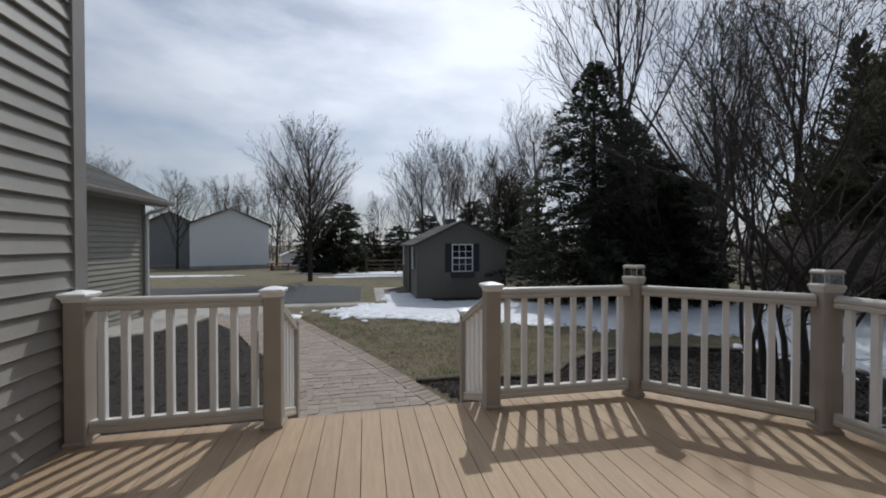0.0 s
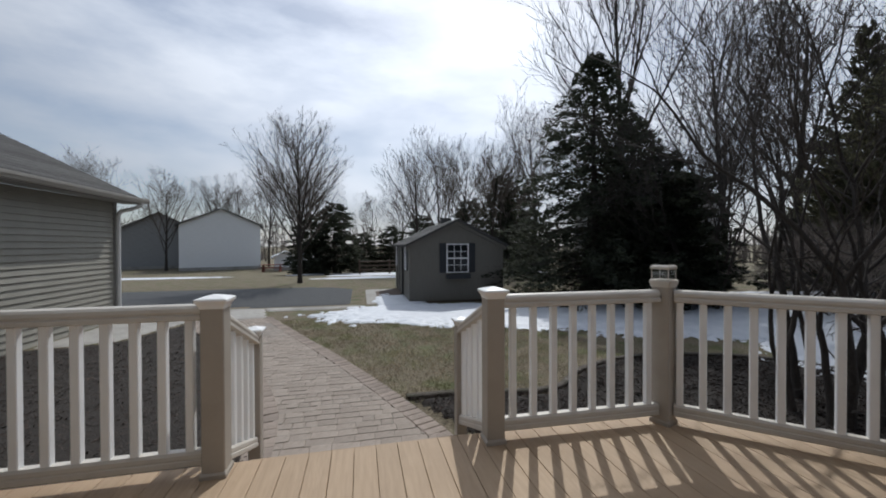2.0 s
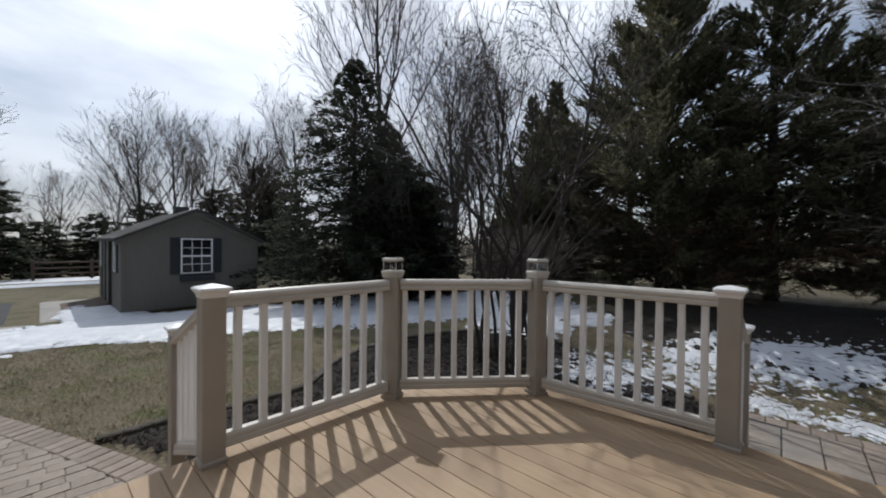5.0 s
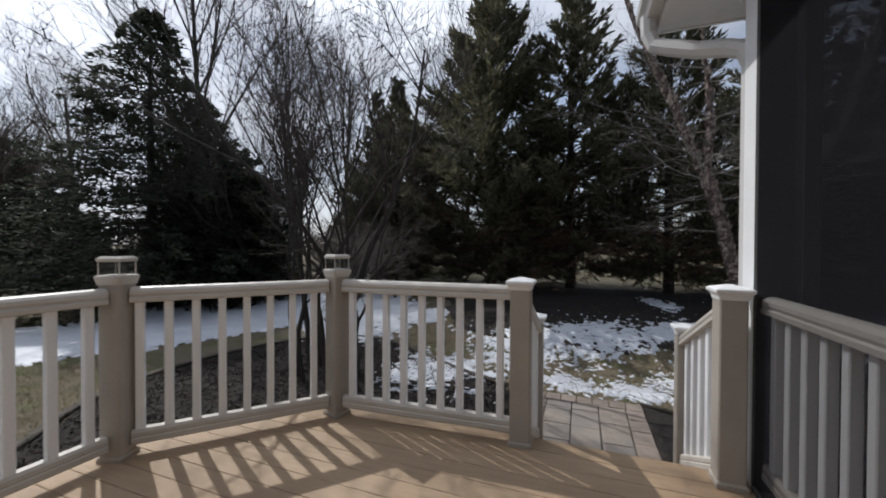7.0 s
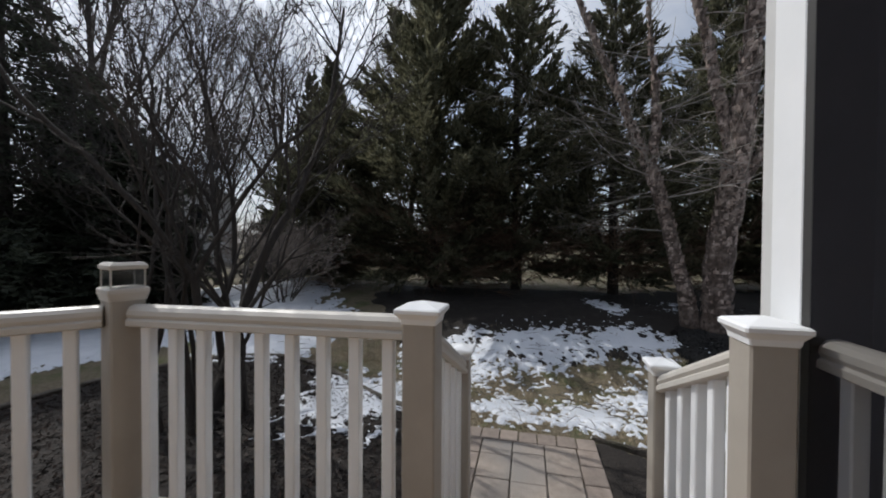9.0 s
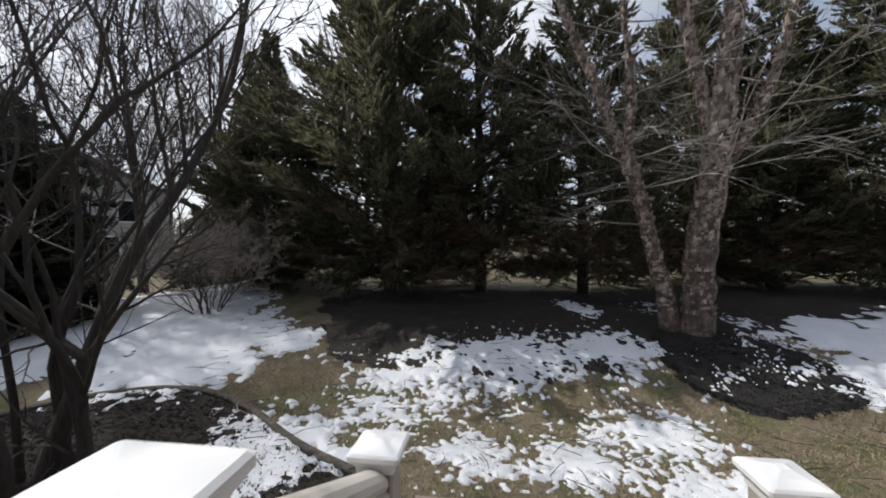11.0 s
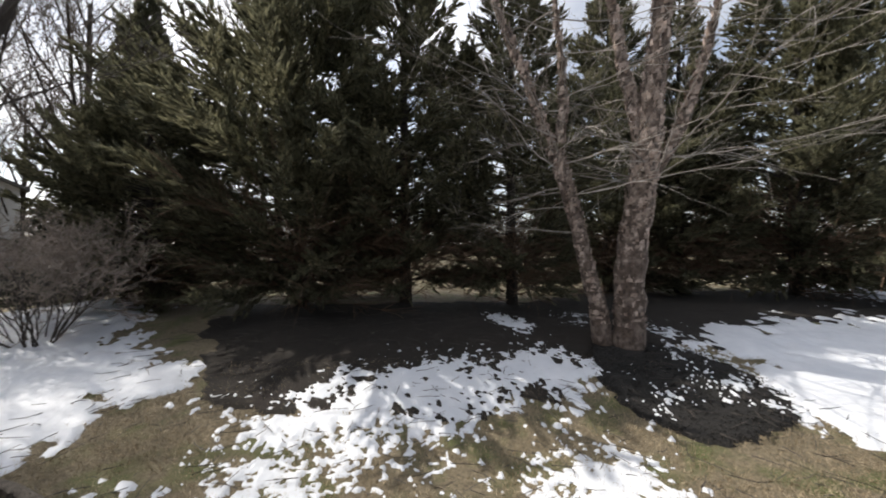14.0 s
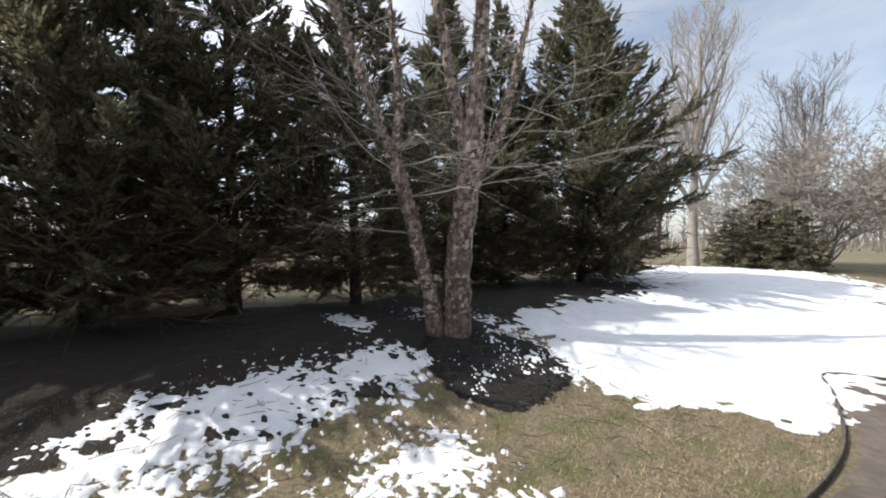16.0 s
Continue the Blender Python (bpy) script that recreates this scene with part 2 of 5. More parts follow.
def glass_material(name, colour, rough=0.03):
    m = bpy.data.materials.new(name)
    m.use_nodes = True
    b = m.node_tree.nodes["Principled BSDF"]
    b.inputs["Base Color"].default_value = (*colour, 1)
    b.inputs["Roughness"].default_value = rough
    b.inputs["IOR"].default_value = 1.45
    b.inputs["Transmission Weight"].default_value = 1.0
    return m


M_GLASS = glass_material("clear_glass", (0.9, 0.92, 0.92))
M_PANE = material("window_pane", (0.01, 0.012, 0.014), (0.016, 0.018, 0.022), 0.06, 2.0, bump=0)


def screen_material(name, clear):
    m = bpy.data.materials.new(name)
    m.use_nodes = True
    n, l = m.node_tree.nodes, m.node_tree.links
    out = n["Material Output"]
    n.remove(n["Principled BSDF"])
    d, t, mx = n.new("ShaderNodeBsdfDiffuse"), n.new("ShaderNodeBsdfTransparent"), n.new("ShaderNodeMixShader")
    d.inputs["Color"].default_value = (0.024, 0.024, 0.029, 1)
    mx.inputs["Fac"].default_value = clear
    l.new(d.outputs["BSDF"], mx.inputs[1])
    l.new(t.outputs["BSDF"], mx.inputs[2])
    l.new(mx.outputs["Shader"], out.inputs["Surface"])
    return m


M_SCREEN = screen_material("insect_screen", 0.7)
# Less clear copy: the porch's inner darkness is put into its far screens.
M_SCREEN_DIM = screen_material("insect_screen_dim", 0.4)


# ---- geometry helpers ----
class G:
    """Vertices and faces of one mesh."""

    def __init__(self):
        self.v, self.f = [], []

    def add(self, verts, faces):
        b = len(self.v)
        self.v += [tuple(p) for p in verts]
        self.f += [tuple(b + i for i in f) for f in faces]
        return self

    def prism(self, poly, z0, z1, ch=0.0):
        """An upright prism on a convex outline given counter-clockwise, with its upper edge chamfered."""
        n = len(poly)
        rings = [[(x, y, z0) for x, y in poly]]
        if ch > 0:
            rings.append([(x, y, z1 - ch) for x, y in poly])
            rings.append([(x, y, z1) for x, y in inset(poly, ch)])
        else:
            rings.append([(x, y, z1) for x, y in poly])
        return self.loft(rings)

    def loft(self, rings, caps=True):
        n = len(rings[0])
        verts = [p for r in rings for p in r]
        faces = []
        for k in range(len(rings) - 1):
            for i in range(n):
                j = (i + 1) % n
                faces.append((k * n + i, k * n + j, (k + 1) * n + j, (k + 1) * n + i))
        if caps:
            faces.append(tuple(reversed(range(n))))
            faces.append(tuple((len(rings) - 1) * n + i for i in range(n)))
        return self.add(verts, faces)

    def box(self, x0, x1, y0, y1, z0, z1, ch=0.0):
        c = min(ch, 0.45 * min(x1 - x0, y1 - y0, z1 - z0))
        p = [(x0, y0), (x1, y0), (x1, y1), (x0, y1)]
        if c <= 0:
            return self.prism(p, z0, z1)
        q = [(x0 + c, y0 + c), (x1 - c, y0 + c), (x1 - c, y1 - c), (x0 + c, y1 - c)]
        return self.loft([[(x, y, z) for x, y in o] for o, z in ((q, z0), (p, z0 + c), (p, z1 - c), (q, z1))])

    def sweep(self, profile, a, b):
        """A profile of (side, up) carried straight from a to b, its ends upright."""
        a, b = Vector(a), Vector(b)
        d = Vector((b.x - a.x, b.y - a.y, 0)).normalized()
        s = Vector((d.y, -d.x, 0))
        return self.loft([[tuple(p + s * u + Vector((0, 0, w))) for u, w in profile] for p in (a, b)])

    def tube(self, pts, radii, n=6, cap=False):
        pts = [Vector(p) for p in pts]
        rings = []
        u = None
        for i, p in enumerate(pts):
            d = (pts[min(i + 1, len(pts) - 1)] - pts[max(i - 1, 0)]).normalized()
            if u is None:
                u = d.orthogonal().normalized()
            u = (u - d * u.dot(d)).normalized()
            w = d.cross(u)
            rings.append([tuple(p + (u * math.cos(6.2832 * k / n) + w * math.sin(6.2832 * k / n)) * radii[i]) for k in range(n)])
        return self.loft(rings, cap)


def inset(poly, d):
    n, out = len(poly), []
    for i in range(n):
        a, b, c = Vector(poly[i - 1]), Vector(poly[i]), Vector(poly[(i + 1) % n])
        e, f = (b - a).normalized(), (c - b).normalized()
        ne, nf = Vector((-e.y, e.x)), Vector((-f.y, f.x))
        k = max(0.3, 1 + ne.dot(nf))
        out.append(tuple(b + (ne + nf) * (d / k)))
    return out


def mesh_of(name, g, mat, smooth=False):
    me = bpy.data.meshes.new(name)
    me.from_pydata(g.v, [], g.f)
    me.materials.append(mat)
    if smooth:
        me.polygons.foreach_set("use_smooth", [True] * len(me.polygons))
    me.update()
    return me


def part(name, g, mat, parent=None, label="", smooth=False):
    ob = new(name, mesh_of(name, g, mat, smooth) if isinstance(g, G) else g)
    if parent is not None:
        ob.parent = parent
        if not isinstance(g, G):
            ob.matrix_parent_inverse = Matrix.Identity(4)
    if label:
        ob["label"] = label
    return ob


def thing(name, at, label, category, group="", kind=""):
    """An Empty at the base of a thing, to which its parts belong."""
    ob = new(name)
    ob.empty_display_size = 0.1
    ob.matrix_basis = at if isinstance(at, Matrix) else pose(*at)
    return tagged(ob, label, category, group, kind)


def smooth01(a, b, x):
    t = min(1.0, max(0.0, (x - a) / (b - a)))
    return t * t * (3 - 2 * t)


def ground_z(x, y):
    z = -0.5
    z += 0.40 * smooth01(7.2, 11.5, x) * (1 - smooth01(7, 12, y))
    z -= 0.17 * math.exp(-(((x - 7.2) / 1.25) ** 2) - ((y + 0.2) / 2.8) ** 2)
    z -= 0.95 * smooth01(17, 42, y)
    if abs(x) + abs(y) > 3:
        z += 0.012 * noise.noise((x * 0.9, y * 0.9, 0.0)) * smooth01(6, 9, x)
    return z


def inside(poly, x, y):
    hit, j = False, len(poly) - 1
    for i in range(len(poly)):
        (xi, yi), (xj, yj) = poly[i], poly[j]
        if (yi > y) != (yj > y) and x < (xj - xi) * (y - yi) / (yj - yi) + xi:
            hit = not hit
        j = i
    return hit


def curve_through(pts, steps=6):
    """Catmull-Rom points through a run of places."""
    out = []
    p = [Vector(pts[0])] + [Vector(q) for q in pts] + [Vector(pts[-1])]
    for i in range(1, len(p) - 2):
        for s in range(steps):
            t = s / steps
            out.append(0.5 * (2 * p[i] + (p[i + 1] - p[i - 1]) * t + (2 * p[i - 1] - 5 * p[i] + 4 * p[i + 1] - p[i + 2]) * t * t + (3 * p[i] - p[i - 1] - 3 * p[i + 1] + p[i + 2]) * t ** 3))
    return out + [p[-2]]


# ---- ground ----
def axis_steps(lo, hi, step, far):
    mid = list(np.arange(lo, hi + 1e-6, step))
    left, right, d = [], [], step
    while (right[-1] if right else hi) < far:
        d *= 1.25
        right.append((right[-1] if right else hi) + d)
        left.insert(0, (left[0] if left else lo) - d)
    return left + mid + right


gx, gy = axis_steps(-8, 17, 0.25, 900), axis_steps(-9, 20, 0.25, 900)
gg = G()
gg.v = [(x, y, ground_z(x, y)) for y in gy for x in gx]
gw = len(gx)
gg.f = [(j * gw + i, j * gw + i + 1, (j + 1) * gw + i + 1, (j + 1) * gw + i) for j in range(len(gy) - 1) for i in range(gw - 1)]
ground = part("ground", gg, M_GRASS, smooth=True)
tagged(ground, "winter lawn of straw-coloured and dull green grass", "lawn", kind="structure")


def sheet(name, mat, poly, lift, step, label, category, rough=0.0, kind="structure", fray=0.0):
    """A thin layer on the ground inside an outline, with a turned-down rim."""
    xs, ys = [p[0] for p in poly], [p[1] for p in poly]
    g, index = G(), {}
    nx, ny = int((max(xs) - min(xs)) / step) + 2, int((max(ys) - min(ys)) / step) + 2

    def within(x, y):
        if fray:
            x, y = x + fray * (noise.noise((x * 1.7, y * 1.7, 11)) + 0.6 * noise.noise((x * 6, y * 6, 13))), y + fray * (noise.noise((x * 1.7, y * 1.7, 21)) + 0.6 * noise.noise((x * 6, y * 6, 23)))
        return inside(poly, x, y)

    def vert(i, j, drop):
        if (i, j) not in index:
            x, y = min(xs) + (i - 0.5) * step, min(ys) + (j - 0.5) * step
            near = all(within(x + a, y + b) for a, b in ((step, 0), (-step, 0), (0, step), (0, -step)))
            h = lift + rough * noise.noise((x * 5, y * 5, 1.0)) if near else -0.02
            index[i, j] = len(g.v)
            g.v.append((x, y, ground_z(x, y) + h))
        return index[i, j]

    for j in range(ny):
        for i in range(nx):
            x, y = min(xs) + i * step, min(ys) + j * step
            if within(x, y):
                g.f.append((vert(i, j, 0), vert(i + 1, j, 0), vert(i + 1, j + 1, 0), vert(i, j + 1, 0)))
    return tagged(part(name, g, mat, smooth=True), label, category, kind=kind)


WALK_RIGHT = [(1.42, 3.28), (1.36, 3.57), (1.0, 4.51), (0.57, 5.52), (0.17, 6.39), (-0.38, 7.5), (-1.27, 9.35), (-1.52, 9.9)]
WALK_LEFT = [(-0.42, 3.28), (-0.41, 3.7), (-0.55, 4.5), (-1.02, 5.75), (-1.5, 6.6), (-2.0, 7.6), (-2.6, 8.5), (-3.1, 9.2), (-3.3, 9.9)]
right_edge, left_edge = curve_through(WALK_RIGHT), curve_through(WALK_LEFT)
walk_area = [tuple(p) for p in right_edge] + [tuple(p) for p in reversed(left_edge)]
BED_FRONT = [(-5.0, 2.8), (-0.42, 2.8)] + [tuple(p + Vector((0.06, 0.0))) for p in left_edge[:-3]] + [(-3.4, 8.9), (-3.7, 8.1), (-4.3, 7.9), (-5.0, 7.85)]
sheet("mulch_bed_front", M_MULCH, BED_FRONT, 0.03, 0.06, "dark brown mulch bed between house and walk", "mulch bed", 0.012)
bed_edge = curve_through([(1.05, 4.5), (1.65, 4.5), (2.3, 4.38), (2.9, 4.42), (3.5, 4.9), (4.3, 5.2), (5.3, 5.2), (6.3, 4.85), (6.95, 4.2), (7.05, 3.4), (6.75, 2.65), (6.2, 1.85), (5.75, 1.0)])
BED_RIGHT = [tuple(p) for p in bed_edge] + [(5.6, 0.75), (3.7, 0.75), (3.7, 1.9), (2.7, 2.75), (1.5, 2.75), (1.5, 3.6)]
sheet("mulch_bed_right", M_MULCH, BED_RIGHT, 0.03, 0.08, "dark mulch bed curving round the deck", "mulch bed", 0.014)
BED_PORCH = [(3.85, -0.36), (5.64, -0.36), (5.72, -0.44), (5.48, -0.95), (5.2, -2.0), (5.1, -3.5), (3.85, -3.5)]
sheet("mulch_bed_porch", M_MULCH, BED_PORCH, 0.02, 0.05, "dark mulch bed beside the porch", "mulch bed", 0.012)
# Litter, its outline stretched to paint the dark shade below the right-hand cedars.
sheet("litter_bed", M_LITTER_SHADE, [(7.9, 2.3), (9.0, 2.9), (10.6, 3.9), (12.9, 3.9), (12.9, 0), (12.8, -2.4), (14.0, -4.4), (14.6, -8.5), (14.4, -11.2), (11.6, -11.6), (10.1, -9.0), (10.0, -6.0), (9.4, -4.3), (8.8, -2.2), (8.1, -1.2), (7.9, 0.4)], 0.018, 0.08, "dark leaf litter with painted shade under the cedars", "leaf litter", 0.012, fray=0.45)
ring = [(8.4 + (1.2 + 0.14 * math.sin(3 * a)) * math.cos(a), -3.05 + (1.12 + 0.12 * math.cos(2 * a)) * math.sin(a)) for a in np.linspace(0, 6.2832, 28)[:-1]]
sheet("mulch_ring", M_BLACKMULCH, ring, 0.035, 0.06, "black mulch ring round the birch", "mulch bed", 0.014, fray=0.14)
DRIVE = [(-30, 11.9), (-4.5, 11.75), (-2.0, 11.35), (0.55, 11.3), (0.5, 13.2), (0.45, 15.6), (-0.8, 16.6), (-2.8, 16.9), (-8, 16.9), (-30, 17.2)]
sheet("driveway", M_ASPHALT, DRIVE, 0.02, 0.25, "grey asphalt driveway turning area", "driveway")
sheet("concrete_apron", M_CONCRETE, [(-5.0, 7.9), (-4.3, 7.95), (-3.72, 8.2), (-3.45, 9.0), (-3.2, 9.75), (-1.55, 9.85), (-1.95, 11.4), (-4.5, 11.7), (-5.0, 11.7)], 0.025, 0.1, "light concrete apron joining walk and driveway", "pavement")
sheet("driveway_edge", M_CONCRETE, [(-2.1, 11.34), (-1.8, 10.8), (-0.24, 10.75), (0.66, 11.02), (0.66, 11.28), (-0.5, 11.31)], 0.024, 0.05, "light concrete strip along the driveway edge", "pavement")
sheet("shed_path", M_CONCRETE, [(0.62, 11.35), (1.9, 11.6), (1.9, 15.2), (0.62, 15.2)], 0.022, 0.12, "light concrete strip beside the shed", "pavement")
sheet("walk_bedding", M_SAND, walk_area, 0.023, 0.1, "sandy joints under the pavers", "pavement")
sheet("pad_bedding", M_SAND, [(4.2, -0.47), (5.68, -0.42), (5.62, 0.68), (4.2, 0.62)], 0.01, 0.06, "sandy joints under the pavers", "pavement")


def edging(name, pts, label, w=0.055, h=0.075):
    g = G()
    pts = [Vector(p) for p in pts]
    rings = []
    for i, p in enumerate(pts):
        d = (pts[min(i + 1, len(pts) - 1)] - pts[max(i - 1, 0)]).normalized()
        s = Vector((d.y, -d.x))
        z = ground_z(p.x, p.y)
        k = 0.012 * noise.noise((p.x * 3, p.y * 3, 4)) + 0.008 * noise.noise((p.x * 14, p.y * 14, 1))
        rings.append([(p.x + s.x * u, p.y + s.y * u, z + v + (k if v > 0 else 0)) for u, v in ((-w, -0.05), (w, -0.05), (w, h * 0.75), (w * 0.6, h), (-w * 0.6, h), (-w, h * 0.75))])
    return tagged(part(name, g.loft(rings), M_EDGE, smooth=False), label, "edging", kind="structure")


edging("bed_edging", bed_edge, "weathered concrete edging round the mulch bed", 0.042, 0.05)
edging("porch_bed_edging", curve_through([(5.72, -0.42), (5.48, -0.95), (5.22, -2.0), (5.15, -3.2), (5.3, -4.4), (5.75, -5.7), (6.1, -6.5), (5.7, -6.9), (5.0, -7.2)]), "dark edging along the side path", 0.014, 0.055)
SIDE_PATH = [(3.9, -3.5), (5.1, -3.3), (5.25, -4.4), (5.7, -5.7), (6.0, -6.4), (5.6, -6.9), (3.9, -7.2)]
sheet("side_path", M_PATH, SIDE_PATH, 0.02, 0.05, "brownish concrete side path", "pavement")


# ---- snow ----
def snow_patch(name, blobs, x0, x1, y0, y1, step, label, thick=0.05, breakup=0.55, freq=1.1, bias=0.0, grit=1.0, base=0.028):
    """Thawing snow: soft blobs broken up by noise, thin and ragged at the rim."""
    g, index = G(), {}
    nx, ny = int((x1 - x0) / step), int((y1 - y0) / step)
    h = np.zeros((ny + 1, nx + 1))
    for j in range(ny + 1):
        for i in range(nx + 1):
            x, y = x0 + i * step, y0 + j * step
            m = -9.0
            for bx, by, rx, ry, turn in blobs:
                c, s = math.cos(radians(turn)), math.sin(radians(turn))
                u, v = ((x - bx) * c + (y - by) * s) / rx, (-(x - bx) * s + (y - by) * c) / ry
                m = max(m, 1 - math.sqrt(u * u + v * v))
            if m > -0.8:
                m += bias + breakup * (noise.fractal((x * freq, y * freq, 3.0), 0.9, 2.1, 3) * 0.6 + grit * (0.55 * noise.noise((x * freq * 3.1, y * freq * 4.3, 8.0)) + 0.45 * noise.noise((x * freq * 8, y * freq * 11, 2.0))))
            h[j, i] = m
    for j in range(ny):
        for i in range(nx):
            if max(h[j, i], h[j, i + 1], h[j + 1, i], h[j + 1, i + 1]) > 0:
                quad = []
                for a, b in ((i, j), (i + 1, j), (i + 1, j + 1), (i, j + 1)):
                    if (a, b) not in index:
                        x, y = x0 + a * step, y0 + b * step
                        m = h[b, a]
                        rise = thick * (1 - math.exp(-m * 5)) + 0.008 * noise.noise((x * 3, y * 3, 5)) if m > 0 else max(-0.05, m * 0.25)
                        index[a, b] = len(g.v)
                        g.v.append((x, y, ground_z(x, y) + base + rise))
                    quad.append(index[a, b])
                g.f.append(tuple(quad))
    return tagged(part(name, g, M_SNOW, smooth=True), label, "snow", kind="stuff")


snow_patch("snow_bank_shed", [(2.7, 9.55, 3.2, 1.35, -8), (5.2, 8.55, 3.2, 1.4, -10), (1.75, 12.0, 0.7, 1.8, 0), (7.6, 7.0, 3.2, 1.3, -18), (8.5, 9.2, 2.5, 1.2, 0)], -2.6, 11.0, 5.2, 14.2, 0.042, "melting white snow bank in front of the shed", 0.05, 0.28, 1.3, 0.0, 1.4)
snow_patch("snow_yard_near", [(8.5, 0.0, 2.1, 0.85, -78), (8.75, -1.3, 1.2, 0.8, -80), (7.9, 1.2, 0.9, 0.45, -60), (10.6, -1.5, 0.8, 0.4, 10)], 5.8, 12.2, -3.6, 3.6, 0.034, "band of thawing snow over grass and litter", 0.01, 0.7, 2.1, -0.33, 1.9, 0.024)
snow_patch("snow_yard_scraps", [(7.0, 1.3, 1.0, 1.1, 0), (7.6, 0.6, 1.0, 1.2, 0), (6.9, -1.1, 0.7, 0.8, 0), (6.2, 0.3, 0.6, 0.8, 0), (8.6, -2.6, 0.9, 0.6, 0), (9.7, -4.0, 1.3, 0.7, 0), (10.8, -2.8, 0.9, 0.6, 0), (8.0, -4.0, 1.1, 0.8, 0), (8.9, -3.6, 1.1, 0.8, 0), (8.6, -2.9, 1.0, 0.6, 0)], 5.6, 11.8, -4.8, 3.4, 0.032, "small scraps of thawing snow on the grass", 0.006, 0.85, 3.4, -0.7, 1.9, 0.016)
snow_patch("snow_on_mulch", [(8.3, -3.5, 1.0, 0.9, 0), (8.0, -2.6, 0.9, 0.5, -40), (9.0, -3.5, 0.7, 0.5, 0), (7.7, -3.6, 0.6, 0.6, 0)], 7.0, 9.8, -4.4, -1.9, 0.028, "small scraps of snow on the black mulch", 0.008, 0.85, 3.6, -1.08, 1.9, 0.05)
snow_patch("snow_by_pad", [(6.3, -0.55, 0.55, 0.85, -15), (6.35, 0.35, 0.4, 0.6, 0), (6.9, -1.3, 0.7, 0.7, 0), (6.0, -1.3, 0.45, 0.6, 0)], 5.5, 7.9, -2.4, 1.3, 0.026, "thin trodden snow on the grass beside the pavers", 0.007, 0.8, 3.4, -0.42, 1.8, 0.016)
snow_patch("snow_yard_side", [(8.2, -6.9, 2.2, 2.2, 0), (9.5, -4.9, 0.8, 0.5, -20), (8.1, -5.1, 1.5, 0.9, -20), (5.95, -5.05, 0.5, 0.6, 0), (7.5, -9.8, 3.0, 3.2, 0), (9.6, -12.6, 3.4, 2.2, 0), (13.0, -16.0, 5, 4.2, 0), (7.2, -4.6, 0.9, 0.9, -30), (6.5, -5.6, 0.9, 0.9, 0)], 5.4, 20.0, -22.0, -3.0, 0.075, "wide sheet of bright snow with tree shadows", 0.035, 0.45, 1.3, 0.0, 1.7)
snow_patch("snow_yard_shrub", [(8.4, 4.6, 1.9, 1.2, 20), (10.0, 6.6, 2.6, 1.6, 10), (11.5, 8.5, 3, 1.8, 0), (8.7, 3.3, 0.6, 0.4, -30)], 6.3, 15.0, 2.0, 11.0, 0.06, "snow patch round the bare shrub", 0.03, 0.5, 1.6, -0.1, 1.6)
snow_patch("snow_in_bed", [(5.9, 2.0, 1.0, 0.75, 30), (5.6, 2.2, 0.7, 0.36, 10)], 3.9, 7.2, 0.9, 5.1, 0.036, "thin snow lying over the mulch bed", 0.014, 0.75, 2.2, -0.2, 1.6)
snow_patch("snow_far_strips", [(-14, 27, 6, 0.9, 0), (3, 21.5, 5, 0.5, 0), (1.5, 30, 7, 0.8, 0), (4.0, 25.5, 5, 0.6, 0), (9.5, 24.0, 4, 1.0, 0)], -22, 14, 20, 33, 0.3, "thin strips of snow across the far lawn", 0.06, 0.3, 0.5)

# ---- deck ----
EDGE_Y, EDGE_X = 2.67, 3.64
DECK_W = -1.45


def deck_front(x):
    """How far the deck reaches forward at x: straight, then cut off at the corner."""
    return EDGE_Y if x <= 2.66 else EDGE_Y - (x - 2.66) * 0.93


deck = thing("deck", (0, 0, 0), "tan composite deck floor above the lawn", "deck", kind="structure")
PITCH = 0.13
bx = DECK_W + 0.01
while bx < EDGE_X - 0.02:
    b1 = min(bx + PITCH - 0.003, EDGE_X)
    g = G().prism([(bx, -0.62), (b1, -0.62), (b1, deck_front(b1)), (bx, deck_front(bx))], -0.026, 0.0, 0.002)
    part("board", g, M_DECK, deck)
    bx += PITCH
rim = [(DECK_W, EDGE_Y - 0.02), (2.655, EDGE_Y - 0.02), (EDGE_X - 0.02, deck_front(EDGE_X) - 0.02), (EDGE_X - 0.02, -0.62)]
for a, b in zip(rim, rim[1:]):
    part("fascia", G().sweep([(-0.012, -0.48), (0.012, -0.48), (0.012, -0.028), (-0.012, -0.028)], (*a, 0), (*b, 0)), M_DECK, deck)


def tread(x0, x1, y0, y1, z):
    part("tread", G().box(x0, x1, y0, y1, z - 0.03, z, 0.006), M_DECK, deck)


tread(-0.16, 1.31, 2.68, 2.99, -0.165)
tread(-0.16, 1.31, 2.97, 3.28, -0.33)
tread(3.65, 3.96, -0.42, 0.44, -0.165)
tread(3.94, 4.25, -0.42, 0.44, -0.33)
for a in ((-0.16, 2.96, 1.31, 2.985, -0.5, -0.196), (-0.16, 3.25, 1.31, 3.275, -0.5, -0.361), (3.93, -0.42, 3.955, 0.44, -0.5, -0.196), (4.22, -0.42, 4.245, 0.44, -0.5, -0.361)):
    part("riser", G().box(a[0], a[2], a[1], a[3], a[4], a[5]), M_DECK, deck)

# ---- railings ----
TOP = [(-0.03, 0.0), (-0.044, 0.006), (-0.044, 0.022), (-0.034, 0.028), (-0.041, 0.04), (-0.038, 0.054), (-0.026, 0.065), (-0.01, 0.07), (0.01, 0.07), (0.026, 0.065), (0.038, 0.054), (0.041, 0.04), (0.034, 0.028), (0.044, 0.022), (0.044, 0.006), (0.03, 0.0)]
TOP = [(u, w * 1.22 - 0.0154) for u, w in reversed(TOP)]
